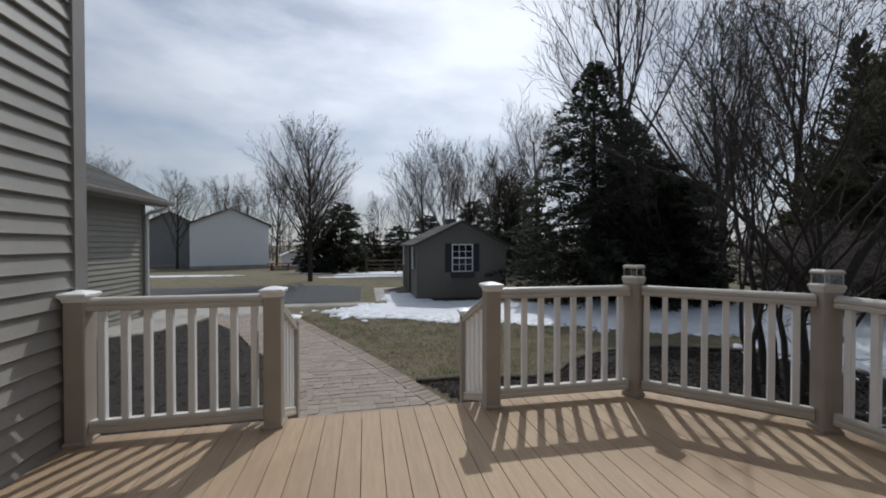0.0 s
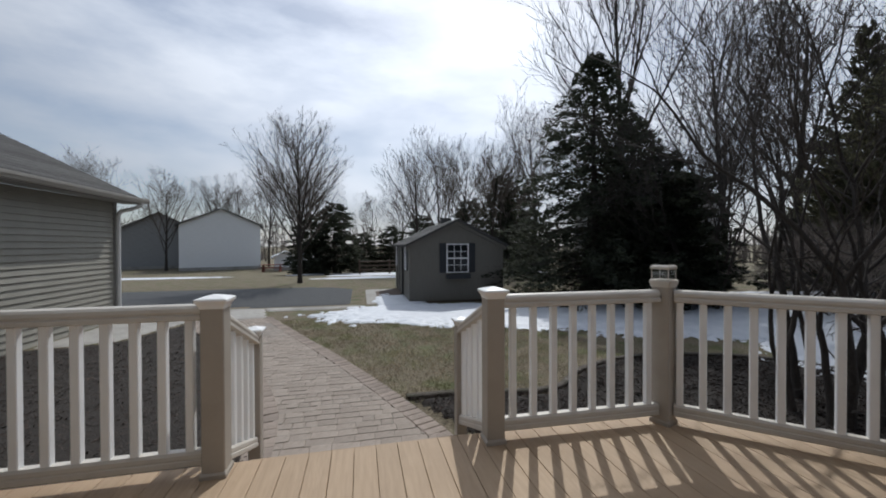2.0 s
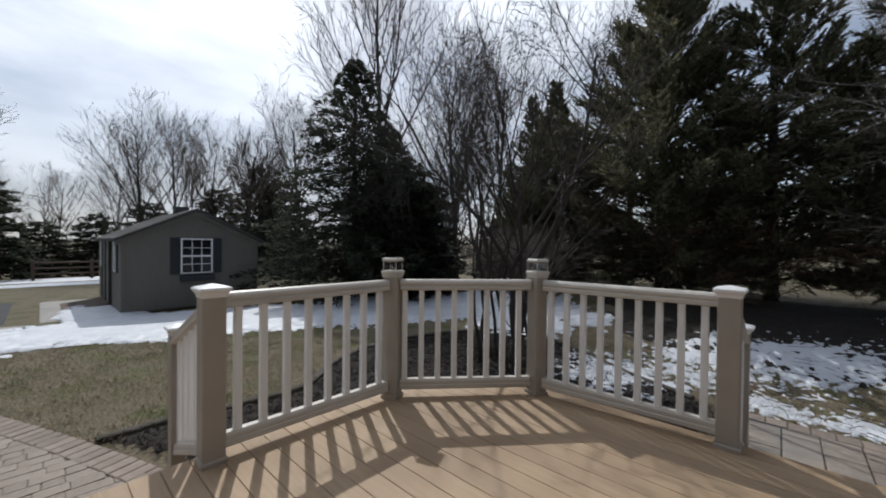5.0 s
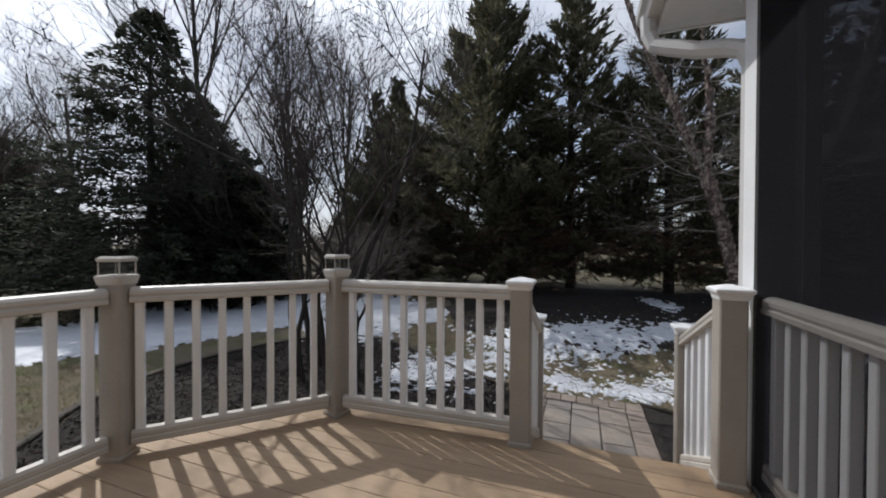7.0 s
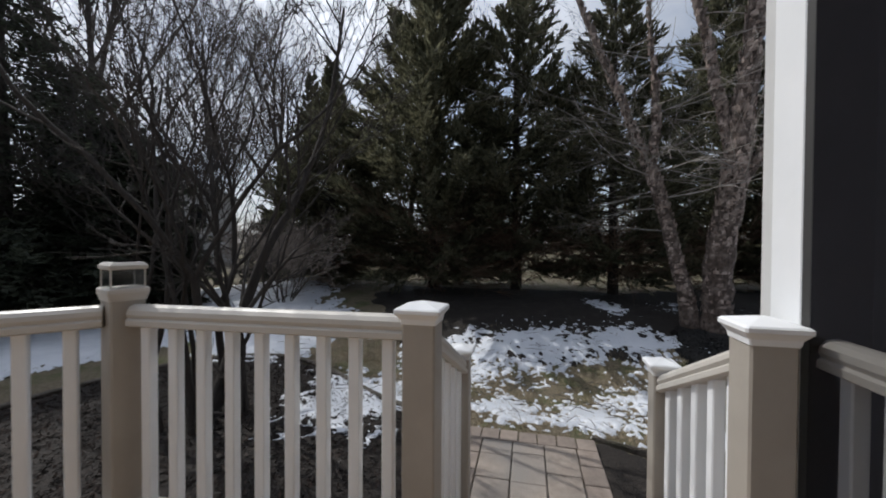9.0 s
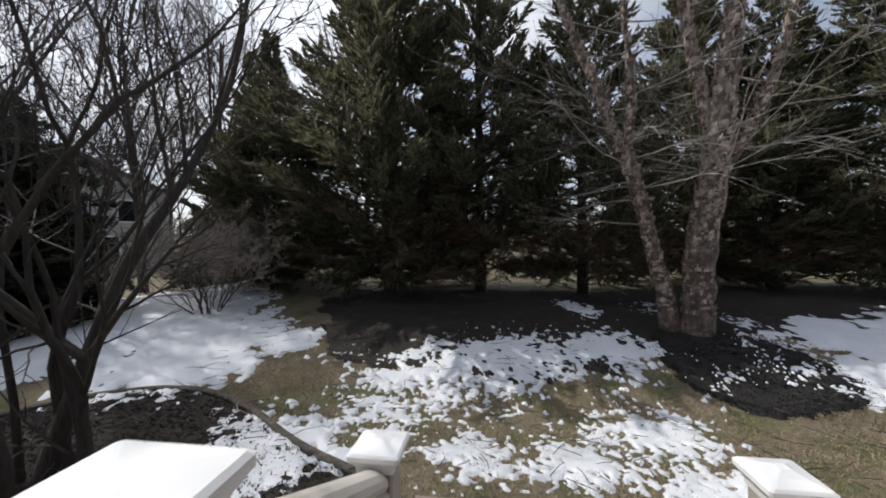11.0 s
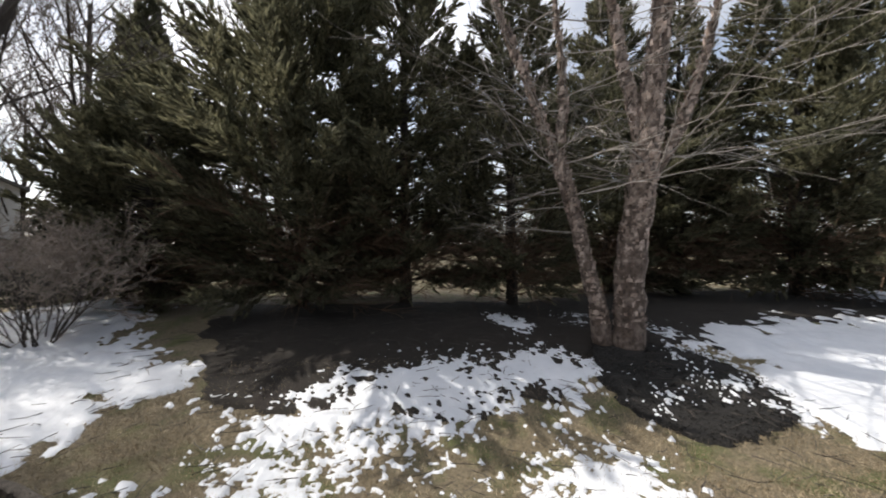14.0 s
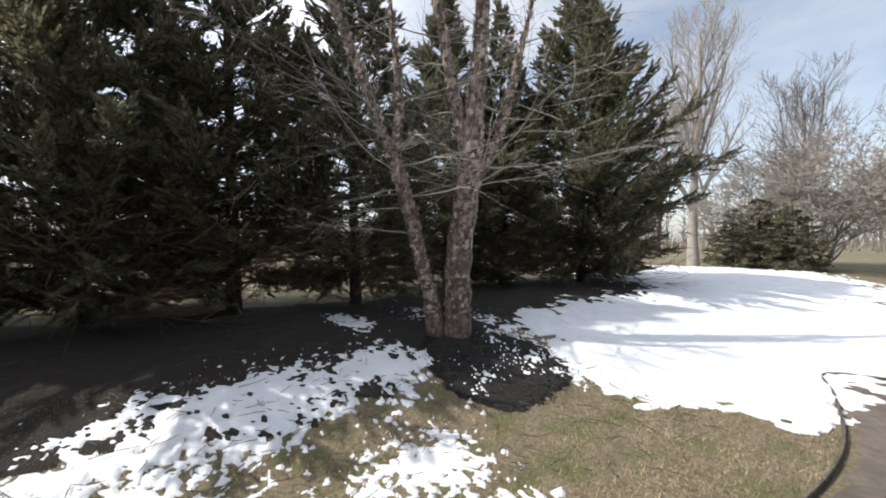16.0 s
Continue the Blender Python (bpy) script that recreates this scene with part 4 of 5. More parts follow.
# ---- trees ----
def bare_tree(seed, height, r0, counts, spread, up, clear=0.18, stems=1, lean=0.0, first=0.8, droop=0.0, wob=0.16, decay=(0.42, 0.7), fine=0.0045, wood_levels=1, oval=False):
    """Trunk with limbs, and a crown of ever finer branches. Returns the two meshes."""
    rnd = random.Random(seed)
    wood, twigs = G(), G()

    def grow(p, d, length, r, level):
        n = (7, 5, 4, 3, 2, 2)[level]
        sides = (9, 6, 4, 3, 3, 3)[level]
        pts, rad = [p.copy()], [r]
        q, e = p.copy(), d.copy()
        tip = max(fine * 0.6, r * (0.28 if level == 0 else 0.35))
        for i in range(n):
            wb = wob * (0.35 if level == 0 and stems == 1 else 1.0)
            e = (e + Vector((rnd.gauss(0, wb), rnd.gauss(0, wb), rnd.gauss(0, wb * 0.6))) + Vector((0, 0, up * 0.25 - droop * level * 0.08))).normalized()
            q = q + e * (length / n)
            pts.append(q.copy())
            rad.append(r + (tip - r) * (i + 1) / n)
        if level == 0:
            rad[0] *= 1.25
        (wood if level <= wood_levels else twigs).tube(pts, rad, sides)
        if level + 1 > len(counts):
            return
        for k in range(counts[level]):
            lo = clear if level == 0 else 0.2
            s = lo + (1 - lo) * (k + rnd.random()) / counts[level]
            f = s * n
            i = min(int(f), n - 1)
            c = pts[i].lerp(pts[i + 1], f - i)
            along = (pts[i + 1] - pts[i]).normalized()
            side = along.orthogonal().normalized()
            side.rotate(Matrix.Rotation(k * 2.4 + rnd.uniform(-0.6, 0.6), 3, along))
            ang = spread * rnd.uniform(0.7, 1.25)
            nd = (along * math.cos(ang) + side * math.sin(ang) + Vector((0, 0, up * 0.35))).normalized()
            rr = max(fine, (rad[i] + (rad[i + 1] - rad[i]) * (f - i)) * rnd.uniform(0.42, 0.62))
            ln = length * rnd.uniform(*decay) * (first * (1.25 - 0.9 * s) if level == 0 else 1.15 - 0.55 * s)
            if oval and level == 0:
                ln *= min(1.0, 0.45 + 1.5 * s)
            grow(c, nd, ln, rr, level + 1)

    for s in range(stems):
        a = 6.2832 * s / stems + rnd.uniform(-0.3, 0.3)
        out = lean * rnd.uniform(0.6, 1.2) if stems > 1 else lean
        d = Vector((math.cos(a) * out, math.sin(a) * out, 1)).normalized()
        off = Vector((math.cos(a), math.sin(a), 0)) * (r0 * 2.2 if stems > 1 else 0)
        grow(off - Vector((0, 0, 0.15)), d, height * (rnd.uniform(0.75, 1.0) if stems > 1 else 1), r0, 0)
    return wood, twigs


def forked_tree(seed, stems, first, r0, levels, spread, up, crook, fork=(2, 3), shrink=0.8, sides=(1, 2), fine=0.003, thick=3, lean=0.0, foot=0.0, squash=1.0):
    """Crooked stems that fork again and again into upward-bending twigs. Returns a list of stems and the twigs."""
    rnd = random.Random(seed)
    wood, twigs = [], G()

    def wander(p, d, length, r0_, r1, n, wild, tropism):
        pts, rad, e, q = [p], [r0_], d, p
        for i in range(n):
            e = (e + Vector((rnd.gauss(0, wild), rnd.gauss(0, wild), rnd.gauss(0, wild * 0.5) + tropism))).normalized()
            q = q + e * (length / n)
            pts.append(q)
            rad.append(r0_ + (r1 - r0_) * (i + 1) / n)
        return pts, rad, e

    def grow(p, d, length, r, level, holder):
        n = 5 if level < 2 else (4 if level < 4 else 3)
        end = max(fine * 0.7, r * 0.72)
        pts, rad, e = wander(p, d, length * rnd.uniform(0.75, 1.25), r, end, n, crook, up * 0.22)
        if level == 0:
            rad[0] *= 1.2
        (holder if level < thick else twigs).tube(pts, rad, (8, 6, 5, 4)[min(level, 3)] if level < thick else 3)
        for _ in range(rnd.randint(*sides) if level > 0 else rnd.randint(0, sides[0])):
            i = rnd.randrange(1, n)
            s = Vector((rnd.gauss(0, 1), rnd.gauss(0, 1), rnd.gauss(0.1, 0.4))).normalized()
            t, tr, te = wander(pts[i], (e * 0.55 + s * 0.85).normalized(), length * rnd.uniform(0.45, 0.85), max(fine, rad[i] * 0.4), fine * 0.6, 4, crook * 1.1, up * 0.2)
            twigs.tube(t, tr, 3)
            for k in (1, 2, 3):
                s2 = Vector((rnd.gauss(0, 1), rnd.gauss(0, 1), rnd.gauss(0.2, 0.5))).normalized()
                t2, tr2, _e = wander(t[k], (te * 0.7 + s2 * 0.7).normalized(), length * rnd.uniform(0.2, 0.42), fine * 0.9, fine * 0.5, 3, crook, up * 0.2)
                twigs.tube(t2, tr2, 3)
        if level + 1 >= levels:
            return
        count = rnd.randint(*fork)
        turn = rnd.uniform(0, 6.2832)
        for k in range(count):
            side = e.orthogonal().normalized()
            side.rotate(Matrix.Rotation(turn + 6.2832 * k / count + rnd.uniform(-0.4, 0.4), 3, e))
            ang = spread * rnd.uniform(0.5, 1.3) * (0.6 if k == 0 else 1.0)
            nd = e * math.cos(ang) + side * math.sin(ang)
            nd = Vector((nd.x, nd.y, nd.z * squash)).normalized()
            grow(pts[-1], nd, length * shrink * (1.05 if k == 0 else 0.9), end * (0.92 if k == 0 else rnd.uniform(0.6, 0.82)), level + 1, holder)

    for k in range(stems):
        a = 6.2832 * k / stems + rnd.uniform(-0.35, 0.35)
        out = lean * rnd.uniform(0.35, 1.25)
        holder = G()
        grow(Vector((math.cos(a) * foot, math.sin(a) * foot, -0.12)), Vector((math.cos(a) * out, math.sin(a) * out, 1)).normalized(), first * rnd.uniform(0.8, 1.15), r0 * rnd.uniform(0.65, 1.1), 0, holder)
        wood.append(holder)
    return wood, twigs


def forked_meshes(bark, twig, *a, **k):
    stems, t = forked_tree(*a, **k)
    w = G()
    for g in stems:
        w.add(g.v, g.f)
    return mesh_of("trunk", w, bark, True), mesh_of("crown", t, twig)


def plant_tree(name, meshes, x, y, turn, scale, label, category="tree", group="", sink=0.0):
    root = thing(name, pose(x, y, ground_z(x, y) - sink, 0, 0, turn) @ Matrix.Scale(scale, 4), label, category, group)
    part("trunk", meshes[0], None, root)
    part("crown", meshes[1], None, root)
    if len(meshes) > 2:
        part("twiggy_foot", meshes[2], None, root, "bare reddish-brown lower twigs")
    return root


def bare_meshes(bark, twig, *a, **k):
    w, t = bare_tree(*a, **k)
    return mesh_of("trunk", w, bark, True), mesh_of("crown", t, twig)


def conifer(seed, height, radius, rows, per, sprays, size, needle, tilt=0.1, power=0.85, base=0.08, up=0.0, ragged=0.25):
    """A trunk with whorls of branches, each clothed in many small needle sprays."""
    rnd = np.random.RandomState(seed)
    wood = G()
    wood.tube([(0, 0, -0.2), (0.02, 0, height * 0.3), (0, 0.03, height * 0.65), (0, 0, height * 0.98)], [height * 0.021, height * 0.015, height * 0.008, 0.01], 8)
    V = []
    for i in range(rows):
        k = (i + rnd.rand() * 0.6) / rows
        z = height * (base + (1 - base) * k)
        reach = radius * (1 - k) ** power * (1 - 0.25 * max(0, 0.12 - k) / 0.12) + 0.12
        m = max(5, int(per * (1 - 0.55 * k)))
        for b in range(m):
            a = 6.2832 * (b + rnd.rand()) / m
            ln = reach * (1 - ragged * rnd.rand() ** 1.5) * (1.12 if rnd.rand() < 0.1 else 1)
            t = tilt + 0.18 * rnd.randn() + up * k
            d = np.array([math.cos(a) * math.cos(t), math.sin(a) * math.cos(t), math.sin(t)])
            side = np.array([-math.sin(a), math.cos(a), 0])
            bend = -0.12 * ln if tilt < 0.3 else 0.1 * ln
            tip = np.array([0, 0, z]) + d * ln + np.array([0, 0, bend * 0.4])
            mid = np.array([0, 0, z]) + d * ln * 0.5 + np.array([0, 0, bend * 0.3])
            wood.tube([(0, 0, z), tuple(mid), tuple(tip)], [0.006 + 0.012 * ln / 2, 0.008, 0.003], 3)
            cnt = int(sprays * (0.25 + ln / radius))
            s = np.sqrt(rnd.rand(cnt)) * 0.85 + 0.18
            lat = (rnd.rand(cnt) - 0.5) * 2 * (0.06 + 0.3 * ln * (1.05 - s).clip(0, 1) * 0.9)
            org = np.array([0, 0, z]) + np.outer(s * ln, d) + np.outer(lat, side)
            org[:, 2] += bend * s * s + rnd.randn(cnt) * 0.05 - np.abs(lat) * 0.15
            dirs = d * 0.75 + np.outer(np.sign(lat) * (0.25 + 0.55 * rnd.rand(cnt)), side) + rnd.randn(cnt, 3) * 0.28
            dirs[:, 2] += 0.35 * up - 0.1
            dirs /= np.linalg.norm(dirs, axis=1)[:, None]
            crs = np.cross(dirs, rnd.randn(cnt, 3) * 0.6 + np.array([0, 0, 1]))
            crs /= np.linalg.norm(crs, axis=1)[:, None] + 1e-6
            lg = size * (0.55 + 0.8 * rnd.rand(cnt))[:, None]
            wd = lg * (0.13 + 0.1 * rnd.rand(cnt)[:, None])
            nrm = np.cross(dirs, crs) * 0.15 * lg
            V.append(np.stack([org - dirs * lg * 0.35, org + crs * wd + nrm, org + dirs * lg * 0.75, org - crs * wd + nrm], 1).reshape(-1, 3))
    V = np.concatenate(V)
    me = bpy.data.meshes.new("crown")
    q = len(V) // 4
    me.vertices.add(len(V))
    me.vertices.foreach_set("co", V.ravel())
    me.loops.add(q * 4)
    me.loops.foreach_set("vertex_index", np.arange(q * 4, dtype=np.int32))
    me.polygons.add(q)
    me.polygons.foreach_set("loop_start", np.arange(0, q * 4, 4, dtype=np.int32))
    me.polygons.foreach_set("loop_total", np.full(q, 4, dtype=np.int32))
    me.materials.append(needle)
    me.update(calc_edges=True)
    me.validate()
    return mesh_of("trunk", wood, M_BARK), me


def cedar(seed, height, radius, limbs, leaflets, size, needle, foot=0.1, lift=0.28):
    """Upswept limbs, each a feathery plume of side shoots clothed in small scaly sprays; a bare twiggy foot."""
    rnd = np.random.RandomState(seed)
    wood, dead, V = G(), G(), []
    wood.tube([(0, 0, -0.2), (0.03, 0, height * 0.25), (0, 0.04, height * 0.6), (0, 0, height * 0.97)], [height * 0.016, height * 0.011, height * 0.007, 0.012], 8)
    up = np.array([0, 0, 1.0])
    for j in range(limbs):
        k = ((j + rnd.rand()) / limbs) ** 1.35
        z = height * (foot + (0.97 - foot) * k)
        shape = 0.58 + 2.1 * k if k < 0.2 else (1 - (k - 0.2) / 0.8) ** 1.3
        reach = radius * shape * rnd.uniform(0.62, 1.08) + 0.18
        a = j * 2.39996 + rnd.randn() * 0.35
        t = lift + 0.6 * k + rnd.randn() * 0.13 - 0.3 * max(0, 0.12 - k) / 0.12
        out, side = np.array([math.cos(a), math.sin(a), 0]), np.array([-math.sin(a), math.cos(a), 0])
        p, pts = np.array([0, 0, z]), []
        steps = 6
        for i in range(steps):
            pts.append(p)
            tt = t - 0.22 + 0.5 * i / steps
            p = p + (out * math.cos(tt) + up * math.sin(tt) + side * rnd.randn() * 0.06) * reach / steps
        pts.append(p)
        wood.tube([tuple(q) for q in pts[::2]], [0.008 + 0.01 * reach, 0.012, 0.007, 0.003], 3)
        n = int(9 + 8 * reach)
        for b in range(n):
            f = (0.22 + 0.78 * ((b + rnd.rand()) / n) ** 0.8) * steps
            i = min(int(f), steps - 1)
            c = pts[i] + (pts[i + 1] - pts[i]) * (f - i)
            d = pts[i + 1] - pts[i]
            d = d / np.linalg.norm(d)
            roll = rnd.uniform(-0.9, 0.9)
            hand = side * math.cos(roll) + np.cross(d, side) * math.sin(roll)
            e = d * 0.95 + hand * (0.7 if b % 2 else -0.7) * rnd.uniform(0.45, 1.0) + rnd.randn(3) * 0.1 + up * 0.1
            e = e / np.linalg.norm(e)
            ln = (0.24 + 0.27 * reach * (1.15 - f / steps)) * rnd.uniform(0.6, 1.25)
            m = max(6, int(leaflets * ln))
            q = rnd.rand(m) ** 0.7
            wide = (1.05 - q)[:, None]
            org = c + np.outer(q * ln, e) + rnd.randn(m, 3) * np.array([0.045, 0.045, 0.03]) * wide + np.outer(q * q * ln * -0.1, up)
            dirs = e + rnd.randn(m, 3) * (0.14 + 0.26 * wide)
            dirs /= np.linalg.norm(dirs, axis=1)[:, None]
            crs = np.cross(dirs, rnd.randn(m, 3) * 0.7 + up)
            crs /= np.linalg.norm(crs, axis=1)[:, None] + 1e-6
            lg = size * (0.5 + 0.9 * rnd.rand(m))[:, None]
            wd = lg * (0.085 + 0.075 * rnd.rand(m)[:, None])
            nrm = np.cross(dirs, crs) * 0.15 * lg
            V.append(np.stack([org - dirs * lg * 0.4, org + crs * wd + nrm, org + dirs * lg * 0.7, org - crs * wd + nrm], 1).reshape(-1, 3))
    for j in range(150):
        a, z = j * 2.39996, rnd.uniform(0.12, foot * height + 0.9)
        ln, t = radius * rnd.uniform(0.3, 0.75), rnd.uniform(-0.05, 0.75)
        q = [np.array([0, 0, z])]
        for i in range(4):
            q.append(q[-1] + np.array([math.cos(a) * math.cos(t), math.sin(a) * math.cos(t), math.sin(t)]) * ln / 4 + rnd.randn(3) * 0.06)
        dead.tube([tuple(x) for x in q], [0.014, 0.01, 0.007, 0.005, 0.003], 3)
        for i in range(1, 5):
            for _ in range(5):
                v = rnd.randn(3) * 0.18 * radius / 3 + (q[i] - q[i - 1]) * 0.9
                dead.tube([tuple(q[i]), tuple(q[i] + v * 0.6), tuple(q[i] + v + rnd.randn(3) * 0.05)], [0.005, 0.004, 0.0025], 3)
    V = np.concatenate(V)
    me = bpy.data.meshes.new("crown")
    n = len(V) // 4
    me.vertices.add(len(V))
    me.vertices.foreach_set("co", V.ravel())
    me.loops.add(n * 4)
    me.loops.foreach_set("vertex_index", np.arange(n * 4, dtype=np.int32))
    me.polygons.add(n)
    me.polygons.foreach_set("loop_start", np.arange(0, n * 4, 4, dtype=np.int32))
    me.polygons.foreach_set("loop_total", np.full(n, 4, dtype=np.int32))
    me.materials.append(needle)
    me.update(calc_edges=True)
    me.validate()
    return mesh_of("trunk", wood, M_BARK), me, mesh_of("twiggy_foot", dead, M_DEAD)


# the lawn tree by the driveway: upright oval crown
T_LAWN = bare_meshes(M_BARK, M_FARTWIG_HAZED, 6, 7.8, 0.125, (40, 12, 6, 2), 0.63, 0.19, clear=0.21, first=1.75, wob=0.03, decay=(0.31, 0.43), fine=0.0055, oval=True)
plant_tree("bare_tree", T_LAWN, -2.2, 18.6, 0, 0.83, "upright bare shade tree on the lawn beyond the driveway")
T_A = bare_meshes(M_BARK, M_FARTWIG_HAZED, 11, 8.6, 0.13, (17, 8, 6, 2), 0.66, 0.26, clear=0.2, first=1.25, wob=0.07, fine=0.008, oval=True)
T_B = bare_meshes(M_BARK, M_FARTWIG_HAZED, 12, 9.4, 0.14, (16, 8, 6, 2), 0.56, 0.26, clear=0.22, first=1.2, wob=0.08, fine=0.008, oval=True)
T_C = bare_meshes(M_BARK, M_FARTWIG_HAZED, 13, 12.5, 0.15, (18, 8, 5, 3), 0.5, 0.25, clear=0.25, first=1.05, wob=0.06, fine=0.007, oval=True)
T_SPRUCE = conifer(21, 8.0, 3.9, 40, 17, 92, 0.15, M_SPRUCE, tilt=0.0, power=0.78, base=0.02, ragged=0.55)
T_THICKET = forked_meshes(M_BARK, M_TWIG, 15, 3, 1.5, 0.07, 7, 0.45, 0.3, 0.11, (2, 3), 0.82, (0, 2), 0.0045, lean=0.35, foot=0.15)
T_CEDAR = cedar(22, 10.5, 3.7, 270, 84, 0.12, M_CEDAR, 0.06, 0.27)
T_CEDAR2 = cedar(23, 10.0, 2.7, 170, 80, 0.12, M_CEDAR, 0.07, 0.25)
T_FAR = conifer(24, 6.0, 2.9, 30, 13, 60, 0.27, M_SPRUCE, tilt=0.1, power=0.45, base=0.02, ragged=0.5)
for k, x, y, turn, size, label in (
    (T_CEDAR, 12.5, 2.75, 140, 1.0, "tall dark green cedar leaning over the lawn edge"),
    (T_CEDAR2, 12.7, 0.45, 30, 1.02, "tall dark green cedar with twiggy foot"),
    (T_CEDAR2, 12.3, -1.95, 60, 0.9, "pointed dark green cedar with bare lower trunk"),
    (T_CEDAR, 13.2, -9.8, 100, 1.08, "broad dark green cedar beside open snow"),
    (T_CEDAR, 14.6, -5.4, 40, 0.92, "dark green cedar beyond the birch"),
    (T_CEDAR2, 13.8, -7.0, 300, 0.9, "dark green cedar beyond the birch"),
    (T_CEDAR, 12.6, 6.0, 200, 0.66, "smaller dark green cedar in a row"),
    (T_CEDAR2, 15.0, 8.2, 100, 0.78, "smaller dark green cedar in a row"),
):
    plant_tree("cedar", k, x, y, turn, size, label, group="conifers")
plant_tree("spruce", T_SPRUCE, 7.7, 10.6, 20, 0.97, "dense dark green spruce behind the snow bank", group="conifers")
plant_tree("spruce", T_SPRUCE, 9.6, 11.2, 130, 0.78, "dense dark green spruce behind the snow bank", group="conifers")
plant_tree("spruce", T_SPRUCE, 9.3, 22.6, 250, 0.8, "dark green spruce among bare trees", group="conifers")
for x, y, s in ((-1.5, 31.0, 0.95), (-3.4, 32.0, 0.8), (0.9, 34.0, 0.6), (3.4, 35.0, 0.72), (6.0, 33.0, 0.85), (9.5, 30.0, 1.0), (12.5, 27.0, 1.1)):
    plant_tree("evergreen", T_FAR, x, y, x * 50, s, "broad dark evergreen at the edge of the far lawn", group="far evergreens")

for x, y, size in ((8.8, 8.7, 0.6), (9.7, 10.1, 0.75), (8.4, 9.9, 0.5), (13.9, 9.2, 0.4)):
    plant_tree("evergreen", T_FAR, x, y, x * 70, size, "low dark evergreen beside the spruce", group="low evergreens by the spruce")

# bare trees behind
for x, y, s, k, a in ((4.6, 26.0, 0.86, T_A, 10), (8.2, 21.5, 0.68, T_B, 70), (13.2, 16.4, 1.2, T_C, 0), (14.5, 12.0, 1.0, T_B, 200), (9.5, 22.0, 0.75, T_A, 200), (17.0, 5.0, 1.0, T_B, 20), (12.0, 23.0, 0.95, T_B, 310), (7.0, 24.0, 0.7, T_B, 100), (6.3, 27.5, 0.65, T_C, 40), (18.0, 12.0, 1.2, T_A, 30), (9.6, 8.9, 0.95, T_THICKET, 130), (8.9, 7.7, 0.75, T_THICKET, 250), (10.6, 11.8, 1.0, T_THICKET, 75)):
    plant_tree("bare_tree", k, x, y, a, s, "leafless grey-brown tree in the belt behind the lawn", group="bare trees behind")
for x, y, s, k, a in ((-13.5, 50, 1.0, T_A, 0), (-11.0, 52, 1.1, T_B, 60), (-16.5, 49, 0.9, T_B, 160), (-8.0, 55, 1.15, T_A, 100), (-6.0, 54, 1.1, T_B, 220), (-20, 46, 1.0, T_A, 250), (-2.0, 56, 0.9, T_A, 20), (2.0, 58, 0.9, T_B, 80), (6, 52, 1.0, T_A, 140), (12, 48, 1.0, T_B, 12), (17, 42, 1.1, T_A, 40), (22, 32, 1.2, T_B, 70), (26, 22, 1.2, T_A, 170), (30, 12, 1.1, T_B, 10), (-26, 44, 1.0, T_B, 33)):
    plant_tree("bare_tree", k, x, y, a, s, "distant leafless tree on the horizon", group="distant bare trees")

# the many-stemmed small tree beside the deck
def many_stemmed(x, y, label):
    root = thing("crape_myrtle", (x, y, ground_z(x, y)), label, "tree")
    rnd = random.Random(31)
    stems, crown = forked_tree(37, 9, 1.3, 0.04, 6, 0.42, 0.24, 0.11, (2, 2), 0.82, (1, 2), 0.0036, lean=0.15, foot=0.34)
    for g in stems:
        part("stem", g, M_BARK, root, smooth=True)
    # one thick stem leaning out over the lawn
    pts = curve_through([(0.05, -0.05, -0.1), (0.15, -0.08, 0.3), (0.55, -0.2, 0.95 + 0.5), (0.95, -0.38, 1.75 + 0.5), (1.4, -0.5, 2.8 + 0.5), (1.65, -0.6, 4.3 + 0.5)], 4)
    rad = [0.07 * (1 - 0.76 * i / (len(pts) - 1)) for i in range(len(pts))]
    part("leaning_stem", G().tube(pts, rad, 9), M_BARK, root, "thick leaning stem", True)
    for k in range(12):
        i = rnd.randrange(6, len(pts))
        w, t = bare_tree(300 + k, rnd.uniform(1.0, 2.0), max(0.012, rad[i] * 0.5), (6, 5, 3), 0.55, 0.1, clear=0.25, wob=0.14, fine=0.003, wood_levels=-1)
        m = Matrix.Translation(pts[i]) @ Matrix.Rotation(rnd.uniform(0, 6.2832), 4, "Z") @ Matrix.Rotation(rnd.uniform(0.5, 1.3), 4, "Y") @ Matrix.Translation((0, 0, 0.15))
        crown.add([tuple(m @ Vector(p)) for p in t.v], t.f)
    part("crown", crown, M_TWIG, root, "fine leafless twigs")
    return root


many_stemmed(5.2, 3.15, "leafless many-stemmed small tree in the mulch bed")
T_SHRUB = forked_meshes(M_TWIG, M_SHRUB, 32, 18, 0.58, 0.017, 5, 0.45, 0.2, 0.15, (2, 3), 0.85, (1, 2), 0.0045, lean=0.65, foot=0.14)
plant_tree("bare_shrub", T_SHRUB, 9.9, 5.7, 0, 0.95, "round leafless twiggy shrub standing in snow", "shrub")

